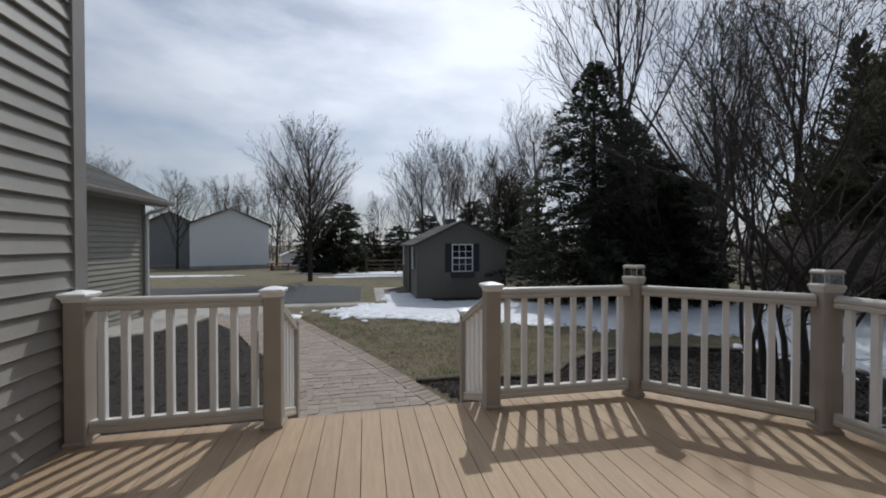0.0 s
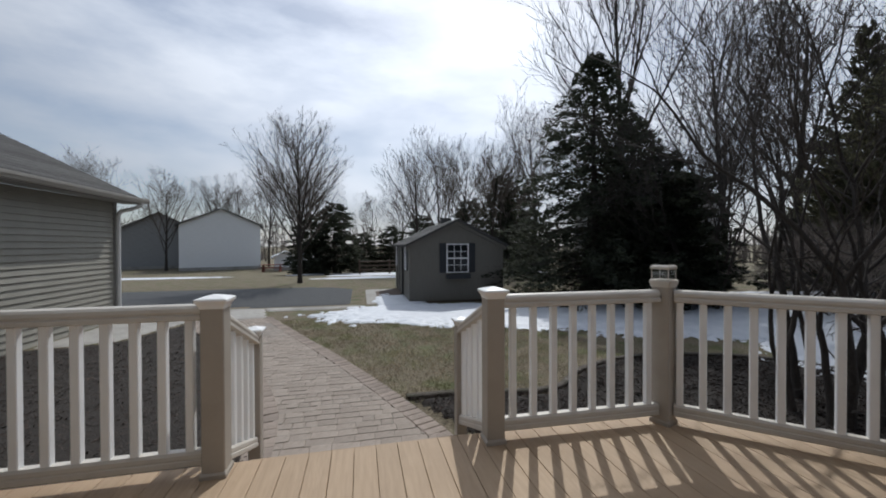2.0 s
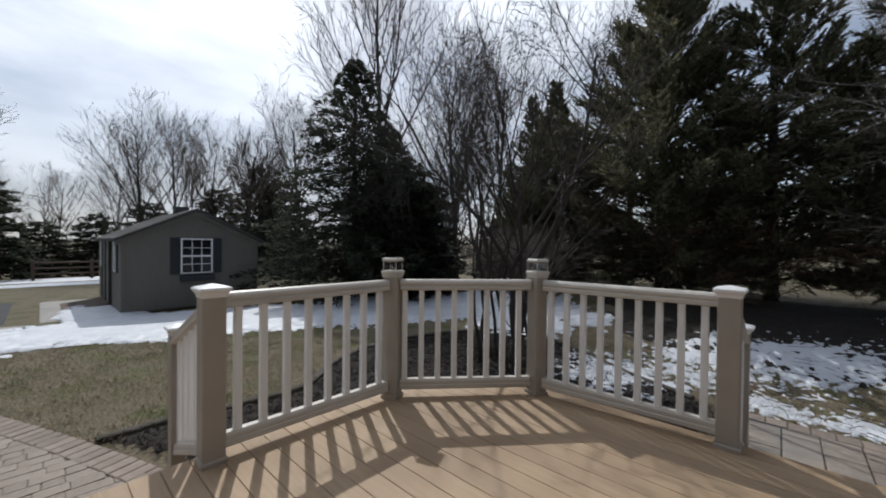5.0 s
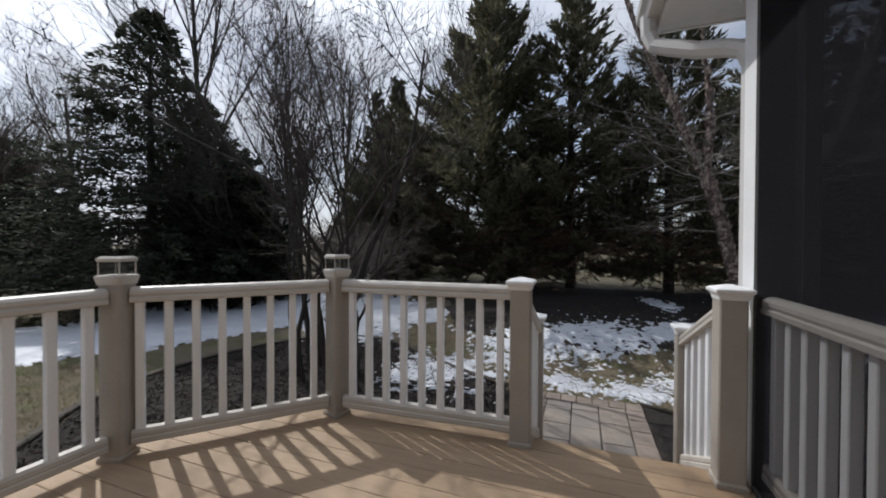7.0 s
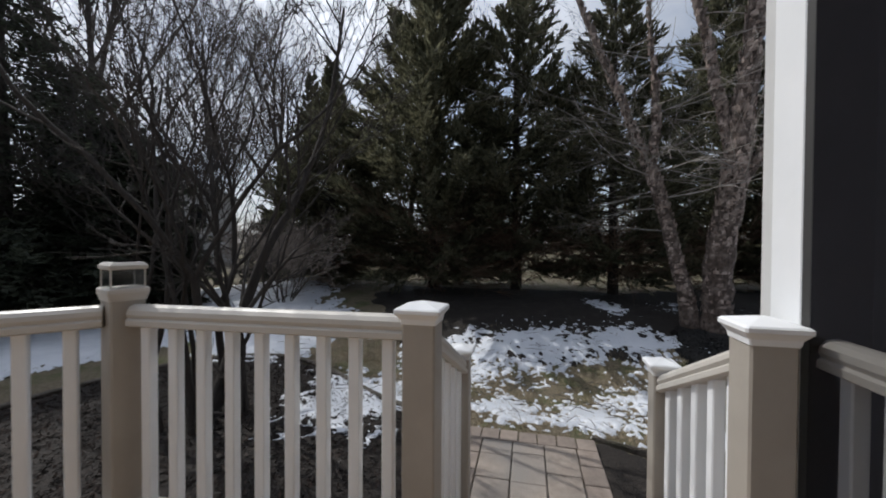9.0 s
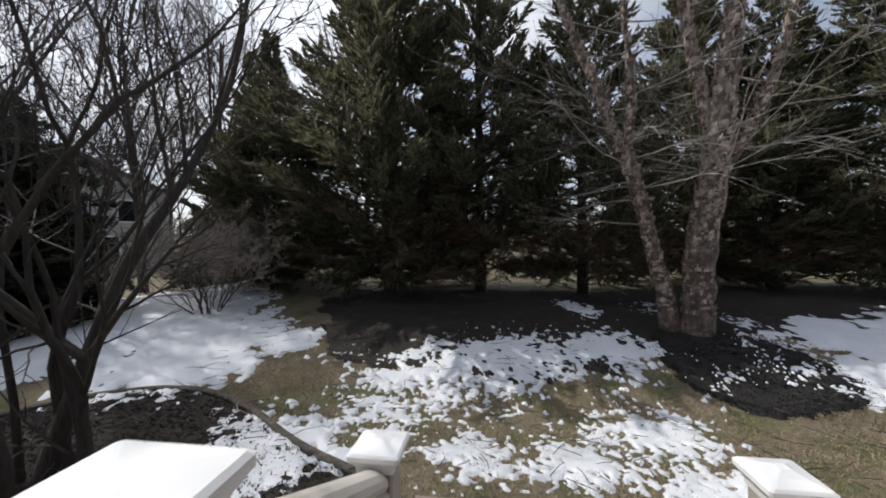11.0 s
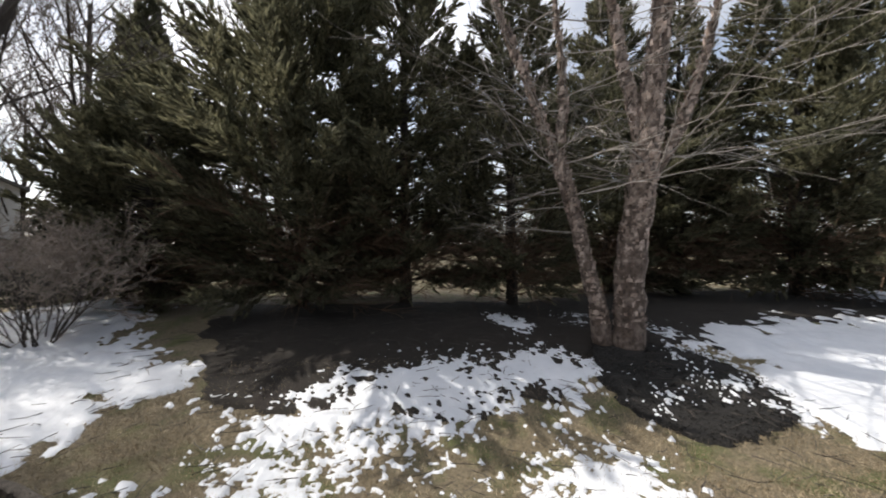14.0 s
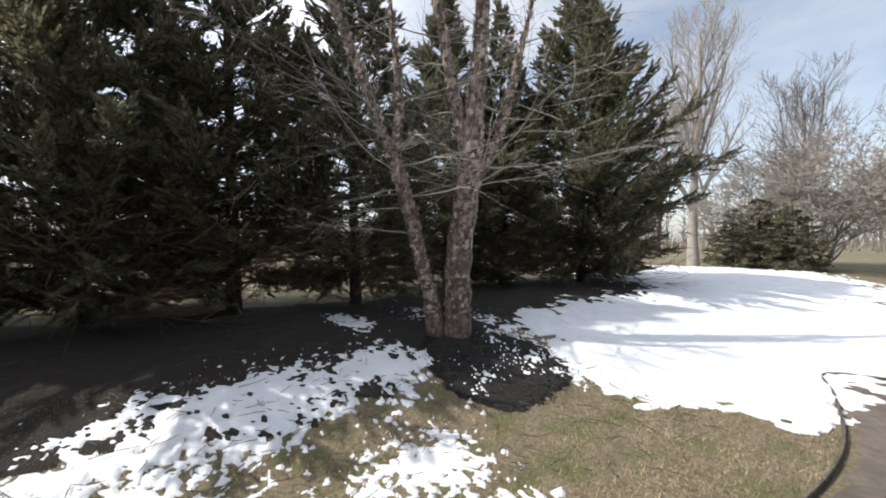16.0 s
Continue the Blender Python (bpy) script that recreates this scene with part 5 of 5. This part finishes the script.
# the river birch: two leaning stems from one root
def birch():
    rnd = random.Random(77)
    x, y = 9.45, -2.94
    root = thing("river_birch", (x, y, ground_z(x, y)), "river birch with peeling pinkish bark, two stems", "tree")
    stems = {
        "main_stem": ([(0, -0.05, -0.2), (0.0, -0.06, 0.5), (0.02, -0.1, 1.3), (0.0, -0.22, 2.1), (-0.05, -0.3, 2.9), (-0.08, -0.42, 4.2), (-0.1, -0.6, 6.5), (0, -0.8, 9.0)], [0.27, 0.22, 0.205, 0.195, 0.175, 0.145, 0.09, 0.02]),
        "fork_stem": ([(-0.03, -0.29, 2.75), (0.04, -0.16, 3.4), (0.12, 0.0, 4.4), (0.2, 0.3, 6.0), (0.2, 0.5, 8.2)], [0.09, 0.085, 0.075, 0.055, 0.015]),
        "side_fork": ([(-0.03, -0.26, 2.35), (-0.08, -0.62, 2.95), (-0.16, -1.0, 3.9), (-0.3, -1.5, 6.0)], [0.09, 0.08, 0.065, 0.02]),
        "leaning_stem": ([(0.1, 0.26, -0.2), (0.12, 0.36, 0.5), (0.2, 0.53, 1.3), (0.3, 0.72, 2.2), (0.45, 1.0, 3.1), (0.6, 1.5, 4.6), (0.8, 2.2, 6.6), (1.0, 2.7, 8.4)], [0.17, 0.13, 0.112, 0.1, 0.085, 0.065, 0.042, 0.012]),
        "leaning_fork": ([(0.28, 0.68, 2.05), (0.4, 0.85, 2.9), (0.4, 0.8, 3.9), (0.5, 0.95, 6.0)], [0.085, 0.075, 0.06, 0.015]),
    }
    twigs, peel = G(), G()
    for name, (pts, rad) in stems.items():
        fine = curve_through(pts, 4)
        rr = np.interp(np.linspace(0, len(pts) - 1, len(fine)), range(len(pts)), rad)
        fine = [p + Vector((rnd.gauss(0, 0.012), rnd.gauss(0, 0.012), 0)) for p in fine]
        part(name, G().tube(fine, [r * rnd.uniform(0.93, 1.08) for r in rr], 11), M_BIRCH, root, smooth=True)
        for i in range(len(fine) - 1):
            p, q, r = fine[i], fine[i + 1], rr[i]
            if p.z < 0.1:
                continue
            for _ in range(int((34 + 50 * smooth01(0.8, 2.4, p.z)) * r / 0.14)):
                c = p.lerp(q, rnd.random())
                a = rnd.uniform(0, 6.2832)
                o = Vector((math.cos(a), math.sin(a), 0))
                t = Vector((-o.y, o.x, 0))
                w, h = rnd.uniform(0.012, 0.055), rnd.uniform(0.02, 0.085 + 0.06 * smooth01(0.8, 2.4, p.z))
                lift = rnd.uniform(0.003, 0.012 + 0.03 * smooth01(0.8, 2.4, p.z))
                b = c + o * (r * 1.0)
                peel.add([b - t * w, b + t * w, b + t * w * rnd.uniform(0.4, 0.9) + o * lift + Vector((0, 0, h)), b - t * w * rnd.uniform(0.2, 0.9) + o * lift * rnd.random() + Vector((0, 0, h * rnd.uniform(0.6, 1.1)))], [(0, 1, 2, 3)])
    part("peeling_bark", peel, M_PEEL, root, "curling pale flakes of bark")

    def limb(p, d, length, r, level):
        pts, rad, e, q = [p], [r], d, p
        n = (9, 6, 4)[level]
        sag = rnd.uniform(-0.06, 0.05)
        for i in range(n):
            e = (e + Vector((rnd.gauss(0, 0.09), rnd.gauss(0, 0.09), rnd.gauss(0, 0.07) + sag))).normalized()
            q = q + e * (length / n)
            pts.append(q)
            rad.append(r * (1 - 0.8 * (i + 1) / n))
        twigs.tube(pts, [max(0.0022, k) for k in rad], 4 if level == 0 else 3)
        if level < 2:
            for k in range((7, 3)[level]):
                i = 1 + rnd.randrange(n)
                s = Vector((rnd.gauss(0, 1), rnd.gauss(0, 1), rnd.gauss(0, 0.4))).normalized()
                limb(pts[i], (e * 0.9 + s * 0.6).normalized(), length * rnd.uniform(0.3, 0.55), max(0.003, rad[i] * 0.6), level + 1)

    for name, (pts, rad) in stems.items():
        for k in range(14):
            f = rnd.uniform(2.3, len(pts) - 1.05) if name != "main_stem" else rnd.uniform(3.0, len(pts) - 1.05)
            if len(pts) < 6:
                f = rnd.uniform(0.3, len(pts) - 1.05)
            i = int(f)
            p = Vector(pts[i]).lerp(Vector(pts[i + 1]), f - i)
            a = rnd.uniform(0, 6.2832)
            limb(p, Vector((math.cos(a), math.sin(a), rnd.uniform(-0.05, 0.45))).normalized(), rnd.uniform(1.4, 3.0) * (1 - 0.04 * p.z), 0.0125, 0)
    part("crown", twigs, M_BIRCHTWIG, root, "thin pale leafless branches")
    return root


birch()

# trees past the side yard
T_LOW = conifer(25, 6.0, 2.9, 24, 12, 40, 0.3, M_CEDAR, tilt=0.15, power=0.5, base=0.02, ragged=0.6)
T_PALE = bare_meshes(M_PALE, M_PALE, 41, 8.0, 0.17, (16, 8, 6, 3), 0.6, 0.45, clear=0.2, first=0.8, wob=0.08)
plant_tree("bare_tree", T_PALE, 15.7, -20.5, 0, 1.5, "pale leafless tree standing in the snow")
T_ROUND = forked_meshes(M_PALE, M_PALE, 42, 18, 1.0, 0.045, 6, 0.5, 0.12, 0.13, (2, 3), 0.84, (1, 3), 0.008, lean=0.9, foot=0.3)
plant_tree("bare_shrub", T_ROUND, 12.4, -24.0, 0, 1.55, "big rounded leafless shrub beyond the snow", "shrub")
for x, y, s in ((14.4, -21.6, 0.5), (13.2, -21.4, 0.56), (11.9, -21.2, 0.5)):
    plant_tree("evergreen_shrub", T_LOW, x, y, x * 40, s, "low grey-green evergreen shrub", "shrub", "low evergreens")
for x, y, s, k, a in ((24, -30, 1.3, T_A, 0), (18, -40, 1.3, T_B, 50), (30, -16, 1.2, T_A, 110), (28, -4, 1.1, T_B, 140), (10, -46, 1.3, T_A, 200)):
    plant_tree("bare_tree", k, x, y, a, s, "distant leafless tree on the horizon", group="distant bare trees")


# the woods all round the horizon
def far_woods():
    rnd = random.Random(55)
    g = G()
    for k in range(420):
        a = 6.2832 * (k + rnd.random()) / 420
        d = rnd.uniform(62, 100)
        x, y = 3 + d * math.cos(a), 5 + d * math.sin(a)
        z, h = ground_z(x, y), rnd.uniform(4.5, 9.5)
        g.tube([(x, y, z), (x + rnd.uniform(-0.3, 0.3), y, z + h * 0.5), (x, y + rnd.uniform(-0.3, 0.3), z + h)], [0.16, 0.1, 0.02], 3)
        for b in range(20):
            t = rnd.uniform(0.15, 0.95)
            p = Vector((x, y, z + h * t))
            e = Vector((rnd.gauss(0, 1), rnd.gauss(0, 1), rnd.uniform(0.3, 1.4))).normalized() * h * rnd.uniform(0.15, 0.36)
            g.tube([p, p + e * 0.6, p + e + Vector((0, 0, 0.3))], [0.06, 0.045, 0.02], 3)
            for c in range(1):
                q = p + e * rnd.uniform(0.3, 0.9)
                f = Vector((rnd.gauss(0, 1), rnd.gauss(0, 1), rnd.gauss(0.5, 0.6))).normalized() * h * 0.13
                g.tube([q, q + f], [0.04, 0.015], 3)
    for k in range(3500):
        a, d = rnd.uniform(0, 6.2832), rnd.uniform(58, 96)
        x, y = 3 + d * math.cos(a), 5 + d * math.sin(a)
        z = ground_z(x, y)
        g.tube([(x, y, z - 0.1), (x + rnd.gauss(0, 0.5), y + rnd.gauss(0, 0.5), z + rnd.uniform(1.2, 3.6))], [0.1, 0.03], 3)
    return tagged(part("far_woods", g, M_FARTWIG_HAZED), "grey-brown leafless woods on the horizon", "woods", kind="stuff")


far_woods()


# ---- far houses and things ----
def far_house(name, x, y, turn, w, l, eave, apex, mat, label, windows=(), category="house", roofing=M_ROOFJ):
    root = thing(name, (x, y, ground_z(x, y), 0, 0, turn), label, category)
    part("wall", G().loft([[(-w / 2, q, -0.3), (w / 2, q, -0.3), (w / 2, q, eave), (0, q, apex), (-w / 2, q, eave)] for q in (0, l)]), mat, root)
    part("foundation", G().box(-w / 2 - 0.04, w / 2 + 0.04, -0.04, l + 0.04, -0.3, 0.35), M_CONCRETE, root)
    for sgn in (-1, 1):
        pts = [(0, apex + 0.12), (sgn * (w / 2 + 0.35), eave - 0.02), (sgn * (w / 2 + 0.35), eave - 0.2), (0, apex - 0.02)]
        if sgn > 0:
            pts.reverse()
        part("roof", G().loft([[(u, q, v) for u, v in pts] for q in (-0.3, l + 0.3)]), roofing, root)
    for a, b, c, d in windows:
        win = part("window", G().box(a, b, -0.05, -0.01, c, d), M_PANE, root, "dark window pane")
        for e in ((a - 0.08, a, c, d), (b, b + 0.08, c, d), (a - 0.08, b + 0.08, d, d + 0.08), (a - 0.08, b + 0.08, c - 0.08, c)):
            part("window_frame", G().box(e[0], e[1], -0.08, -0.01, e[2], e[3]), M_WHITE, win)
    return root


far_house("house", -14.5, 45.9, 19, 7.8, 11.0, 5.0, 6.8, M_HOUSE, "plain pale grey gabled house wall across the lawn")
far_house("house", -22.5, 50.0, 22, 7.0, 9.0, 4.6, 6.6, M_HOUSE2, "darker grey neighbouring house behind bare trees")
far_house("house", 21.8, 24.8, -37, 10.0, 9.0, 5.2, 7.6, M_HOUSE3, "grey neighbouring house seen through branches", ((-4, -3, 3.3, 4.6), (-1.0, 0.0, 3.3, 4.6), (2.4, 3.4, 3.3, 4.6), (-4, -2.6, 0.6, 2.3), (1.0, 2.4, 0.6, 2.3)))
tent = thing("white_garden_shed", (-6.0, 44.0, ground_z(-6, 44)), "small white round-topped garden shed", "shed")
part("body", G().loft([[(-1.4, q, 0), (1.4, q, 0), (1.4, q, 1.3), (0.9, q, 1.75), (0, q, 2.0), (-0.9, q, 1.75), (-1.4, q, 1.3)] for q in (0, 2.6)]), M_TENT, tent)
far_house("garden_shed", -7.3, 43.4, 14, 2.3, 2.2, 1.5, 2.0, M_WHITE, "small white garden shed beyond the picnic table", (), "shed", M_WHITE)
bench = thing("picnic_table", (-8.3, 41.0, ground_z(-8.3, 41)), "reddish-brown wooden picnic table", "table")
part("tabletop", G().box(-1.1, 1.1, -0.4, 0.4, 0.72, 0.78), M_RED, bench)
for q in (-0.75, 0.55):
    part("bench_seat", G().box(-1.1, 1.1, q, q + 0.25, 0.42, 0.47), M_RED, bench)
for q in (-0.8, 0.8):
    part("leg", G().loft([[(q, -0.6, 0), (q + 0.08, -0.6, 0), (q + 0.08, 0.6, 0), (q, 0.6, 0)], [(q, -0.2, 0.72), (q + 0.08, -0.2, 0.72), (q + 0.08, 0.2, 0.72), (q, 0.2, 0.72)]]), M_RED, bench)
fence = thing("split_rail_fence", (0, 0, 0), "dark weathered split-rail fence beyond the lawn", "fence")
for i in range(12):
    x, y = 0.5 + i * 2.2, 29.0 - i * 0.55
    z = ground_z(x, y)
    part("fence_post", G().box(x - 0.07, x + 0.07, y - 0.07, y + 0.07, z - 0.1, z + 1.1, 0.01), M_WOOD, fence)
    if i < 11:
        for h in (0.35, 0.65, 0.95):
            z2 = ground_z(x + 2.2, y - 0.55)
            part("fence_rail", G().tube([(x, y, z + h), (x + 2.2, y - 0.55, z2 + h)], [0.055, 0.05], 6), M_WOOD, fence)


# ---- grass, chips and other stuff on the ground ----
def scatter_blades(name, x0, x1, y0, y1, count, size, avoid, label, seed, mat=M_BLADE):
    rnd = np.random.RandomState(seed)
    g = G()
    for _ in range(count):
        x, y = x0 + (x1 - x0) * rnd.rand(), y0 + (y1 - y0) * rnd.rand()
        if any(inside(p, x, y) for p in avoid) or noise.noise((x * 2.2, y * 2.2, 7)) < rnd.rand() * 1.1 - 0.75:
            continue
        a, l = rnd.rand() * 6.2832, size * (0.5 + rnd.rand())
        w, z = 0.0034, ground_z(x, y) - 0.004
        c, s = math.cos(a), math.sin(a)
        lay = 0.35 + 0.9 * rnd.rand()
        b = rnd.rand() * 6.2832
        g.add([(x - c * w, y - s * w, z), (x + c * w, y + s * w, z), (x + math.cos(b) * l * lay * 0.8, y + math.sin(b) * l * lay * 0.8, z + l * (1.15 - lay * 0.75))], [(0, 1, 2)])
    return tagged(part(name, g, mat), label, "grass", kind="stuff")


NO_GRASS = [walk_area, BED_FRONT, BED_RIGHT, BED_PORCH]
scatter_blades("grass_lawn_front", -2.4, 4.5, 4.3, 9.5, 120000, 0.052, NO_GRASS, "short straw-coloured grass blades", 1)
scatter_blades("grass_yard", 5.2, 9.2, -6.9, 4.5, 200000, 0.046, NO_GRASS + [SIDE_PATH], "short straw-coloured grass blades", 2, M_STRAW)


def scatter_twigs(name, x0, x1, y0, y1, count, seed, label):
    rnd = random.Random(seed)
    g = G()
    for _ in range(count):
        x, y = rnd.uniform(x0, x1), rnd.uniform(y0, y1)
        a, l = rnd.uniform(0, 6.2832), rnd.uniform(0.06, 0.3)
        p = Vector((x, y, ground_z(x, y) + 0.055))
        d = Vector((math.cos(a), math.sin(a), rnd.uniform(-0.05, 0.1)))
        q = p + d * l * 0.5 + Vector((rnd.gauss(0, 0.02), rnd.gauss(0, 0.02), 0))
        g.tube([p, q, q + (d + Vector((rnd.gauss(0, 0.3), rnd.gauss(0, 0.3), 0))) * l * 0.5], [0.004, 0.0035, 0.002], 3)
    return tagged(part(name, g, M_TWIG), label, "twigs", kind="stuff")


scatter_twigs("fallen_twigs", 5.8, 11.5, -4.0, 4.0, 900, 8, "fallen twigs lying on snow and grass")


def scatter_chips(name, poly, count, size, seed, label, mat=M_CHIP):
    rnd = np.random.RandomState(seed)
    xs, ys = [p[0] for p in poly], [p[1] for p in poly]
    g = G()
    for _ in range(count):
        x, y = rnd.uniform(min(xs), max(xs)), rnd.uniform(min(ys), max(ys))
        if not inside(poly, x, y):
            continue
        a, l, w = rnd.rand() * 3.1416, size * (0.4 + rnd.rand()), size * (0.12 + 0.2 * rnd.rand())
        c, s, z = math.cos(a), math.sin(a), ground_z(x, y) + 0.03 + 0.008 * rnd.rand()
        t = (rnd.rand() - 0.5) * 0.03
        g.add([(x - c * l + s * w, y - s * l - c * w, z - t), (x + c * l + s * w, y + s * l - c * w, z + t), (x + c * l - s * w, y + s * l + c * w, z + t + 0.006), (x - c * l - s * w, y - s * l + c * w, z - t + 0.006)], [(0, 1, 2, 3)])
    return tagged(part(name, g, mat), label, "mulch", kind="stuff")


scatter_chips("mulch_chips_right", BED_RIGHT, 34000, 0.018, 3, "loose dark mulch chips")
scatter_chips("mulch_chips_front", BED_FRONT, 8000, 0.02, 4, "loose dark mulch chips")
scatter_chips("mulch_chips_ring", ring, 5000, 0.016, 5, "loose black mulch chips", M_BLACKMULCH)

# ---- pavers ----
front_walk = thing("paver_walk", (0, 0, 0), "weathered concrete paver walk with soldier-course border", "walk", kind="structure")
side_pad = thing("paver_pad", (0, 0, 0), "weathered concrete paver landing at the side steps", "walk", kind="structure")
rng_p = random.Random(9)
Z0, Z1 = -0.5, -0.468


def stone_mesh(w, d, k):
    j = [rng_p.uniform(-0.004, 0.004) for _ in range(8)]
    p = [(-w / 2 + j[0], -d / 2 + j[1]), (w / 2 + j[2], -d / 2 + j[3]), (w / 2 + j[4], d / 2 + j[5]), (-w / 2 + j[6], d / 2 + j[7])]
    return G().prism(p, 0, 0.032, 0.003)


STONES = {(w, k): stone_mesh(w - 0.006, 0.112, k) for w in (0.118, 0.177, 0.236) for k in range(2)}
STONE_ME = {key: mesh_of("paver", g, M_PAVER) for key, g in STONES.items()}
far_stones = G()
made, yy, row = 0, 3.3, 0
while yy < 9.9:
    xx = -3.6 + rng_p.random() * 0.2
    while xx < 1.5:
        w = rng_p.choice((0.118, 0.177, 0.236, 0.177))
        cx, cy = xx + w / 2, yy + 0.059
        if all(inside(walk_area, cx + a * w / 2, cy + b * 0.055) for a in (-1, 1) for b in (-1, 1)):
            key = (w, rng_p.randrange(2))
            dz = rng_p.uniform(-0.003, 0.003)
            if made < 300 and yy < 6.6:
                ob = part("paver", STONE_ME[key], None, front_walk)
                ob.location = (cx, cy, Z0 + dz)
                ob.rotation_euler = (rng_p.uniform(-0.01, 0.01), rng_p.uniform(-0.01, 0.01), rng_p.uniform(-0.01, 0.01))
                made += 1
            else:
                g = STONES[key]
                far_stones.add([(x + cx, y + cy, z + Z0 + dz) for x, y, z in g.v], g.f)
        xx += w
    yy += 0.118
tagged(part("pavers_beyond", far_stones, M_PAVER_J, front_walk), kind="stuff")
BORDER_ME = mesh_of("border_paver", G().prism([(-0.052, -0.1), (0.052, -0.1), (0.052, 0.1), (-0.052, 0.1)], 0, 0.037, 0.006), M_BORDER)
BORDER_WIDE = mesh_of("border_paver", G().prism([(-0.078, -0.12), (0.078, -0.12), (0.078, 0.12), (-0.078, 0.12)], 0, 0.037, 0.006), M_BORDER)
for edge, side, block, pitch in ((right_edge, -0.1, BORDER_ME, 0.112), (left_edge, 0.12, BORDER_WIDE, 0.163)):
    run = 0.0
    for a, b in zip(edge, edge[1:]):
        d = b - a
        ln = d.length
        while run < ln:
            p = a + d * (run / ln)
            n = Vector((d.y, -d.x)).normalized()
            ob = part("border_paver", block, None, front_walk)
            ob.location = (p.x + n.x * side, p.y + n.y * side, Z0 + rng_p.uniform(-0.002, 0.003))
            ob.rotation_euler = (0, 0, math.atan2(d.y, d.x) + rng_p.uniform(-0.03, 0.03))
            run += pitch
        run -= ln
# landing at the side steps: large slabs inside a rim of small ones
def slab(x0, x1, y0, y1, mat):
    g = rng_p.uniform(0.003, 0.006)
    part("paver", G().prism([(x0 + g, y0 + g), (x1 - g, y0 + g), (x1 - g, y1 - g), (x0 + g, y1 - g)], Z0, Z1 + rng_p.uniform(-0.003, 0.003), 0.006), mat, side_pad)


for k in range(7):
    slab(5.42, 5.6, -0.42 + k * 0.157, -0.42 + (k + 1) * 0.157, M_BORDER)
for k in range(5):
    slab(4.3 + k * 0.224, 4.3 + (k + 1) * 0.224, -0.42, -0.25, M_BORDER)
    slab(4.3 + k * 0.224, 4.3 + (k + 1) * 0.224, 0.5, 0.68, M_BORDER)
yb = [-0.25, 0.0, 0.25, 0.5]
for r in range(3):
    xx = 4.3
    while xx < 5.41:
        w = min(rng_p.choice((0.3, 0.37, 0.22)), 5.42 - xx)
        if 5.42 - (xx + w) < 0.1:
            w = 5.42 - xx
        slab(xx, xx + w, yb[r], yb[r + 1], M_PAVER)
        xx += w
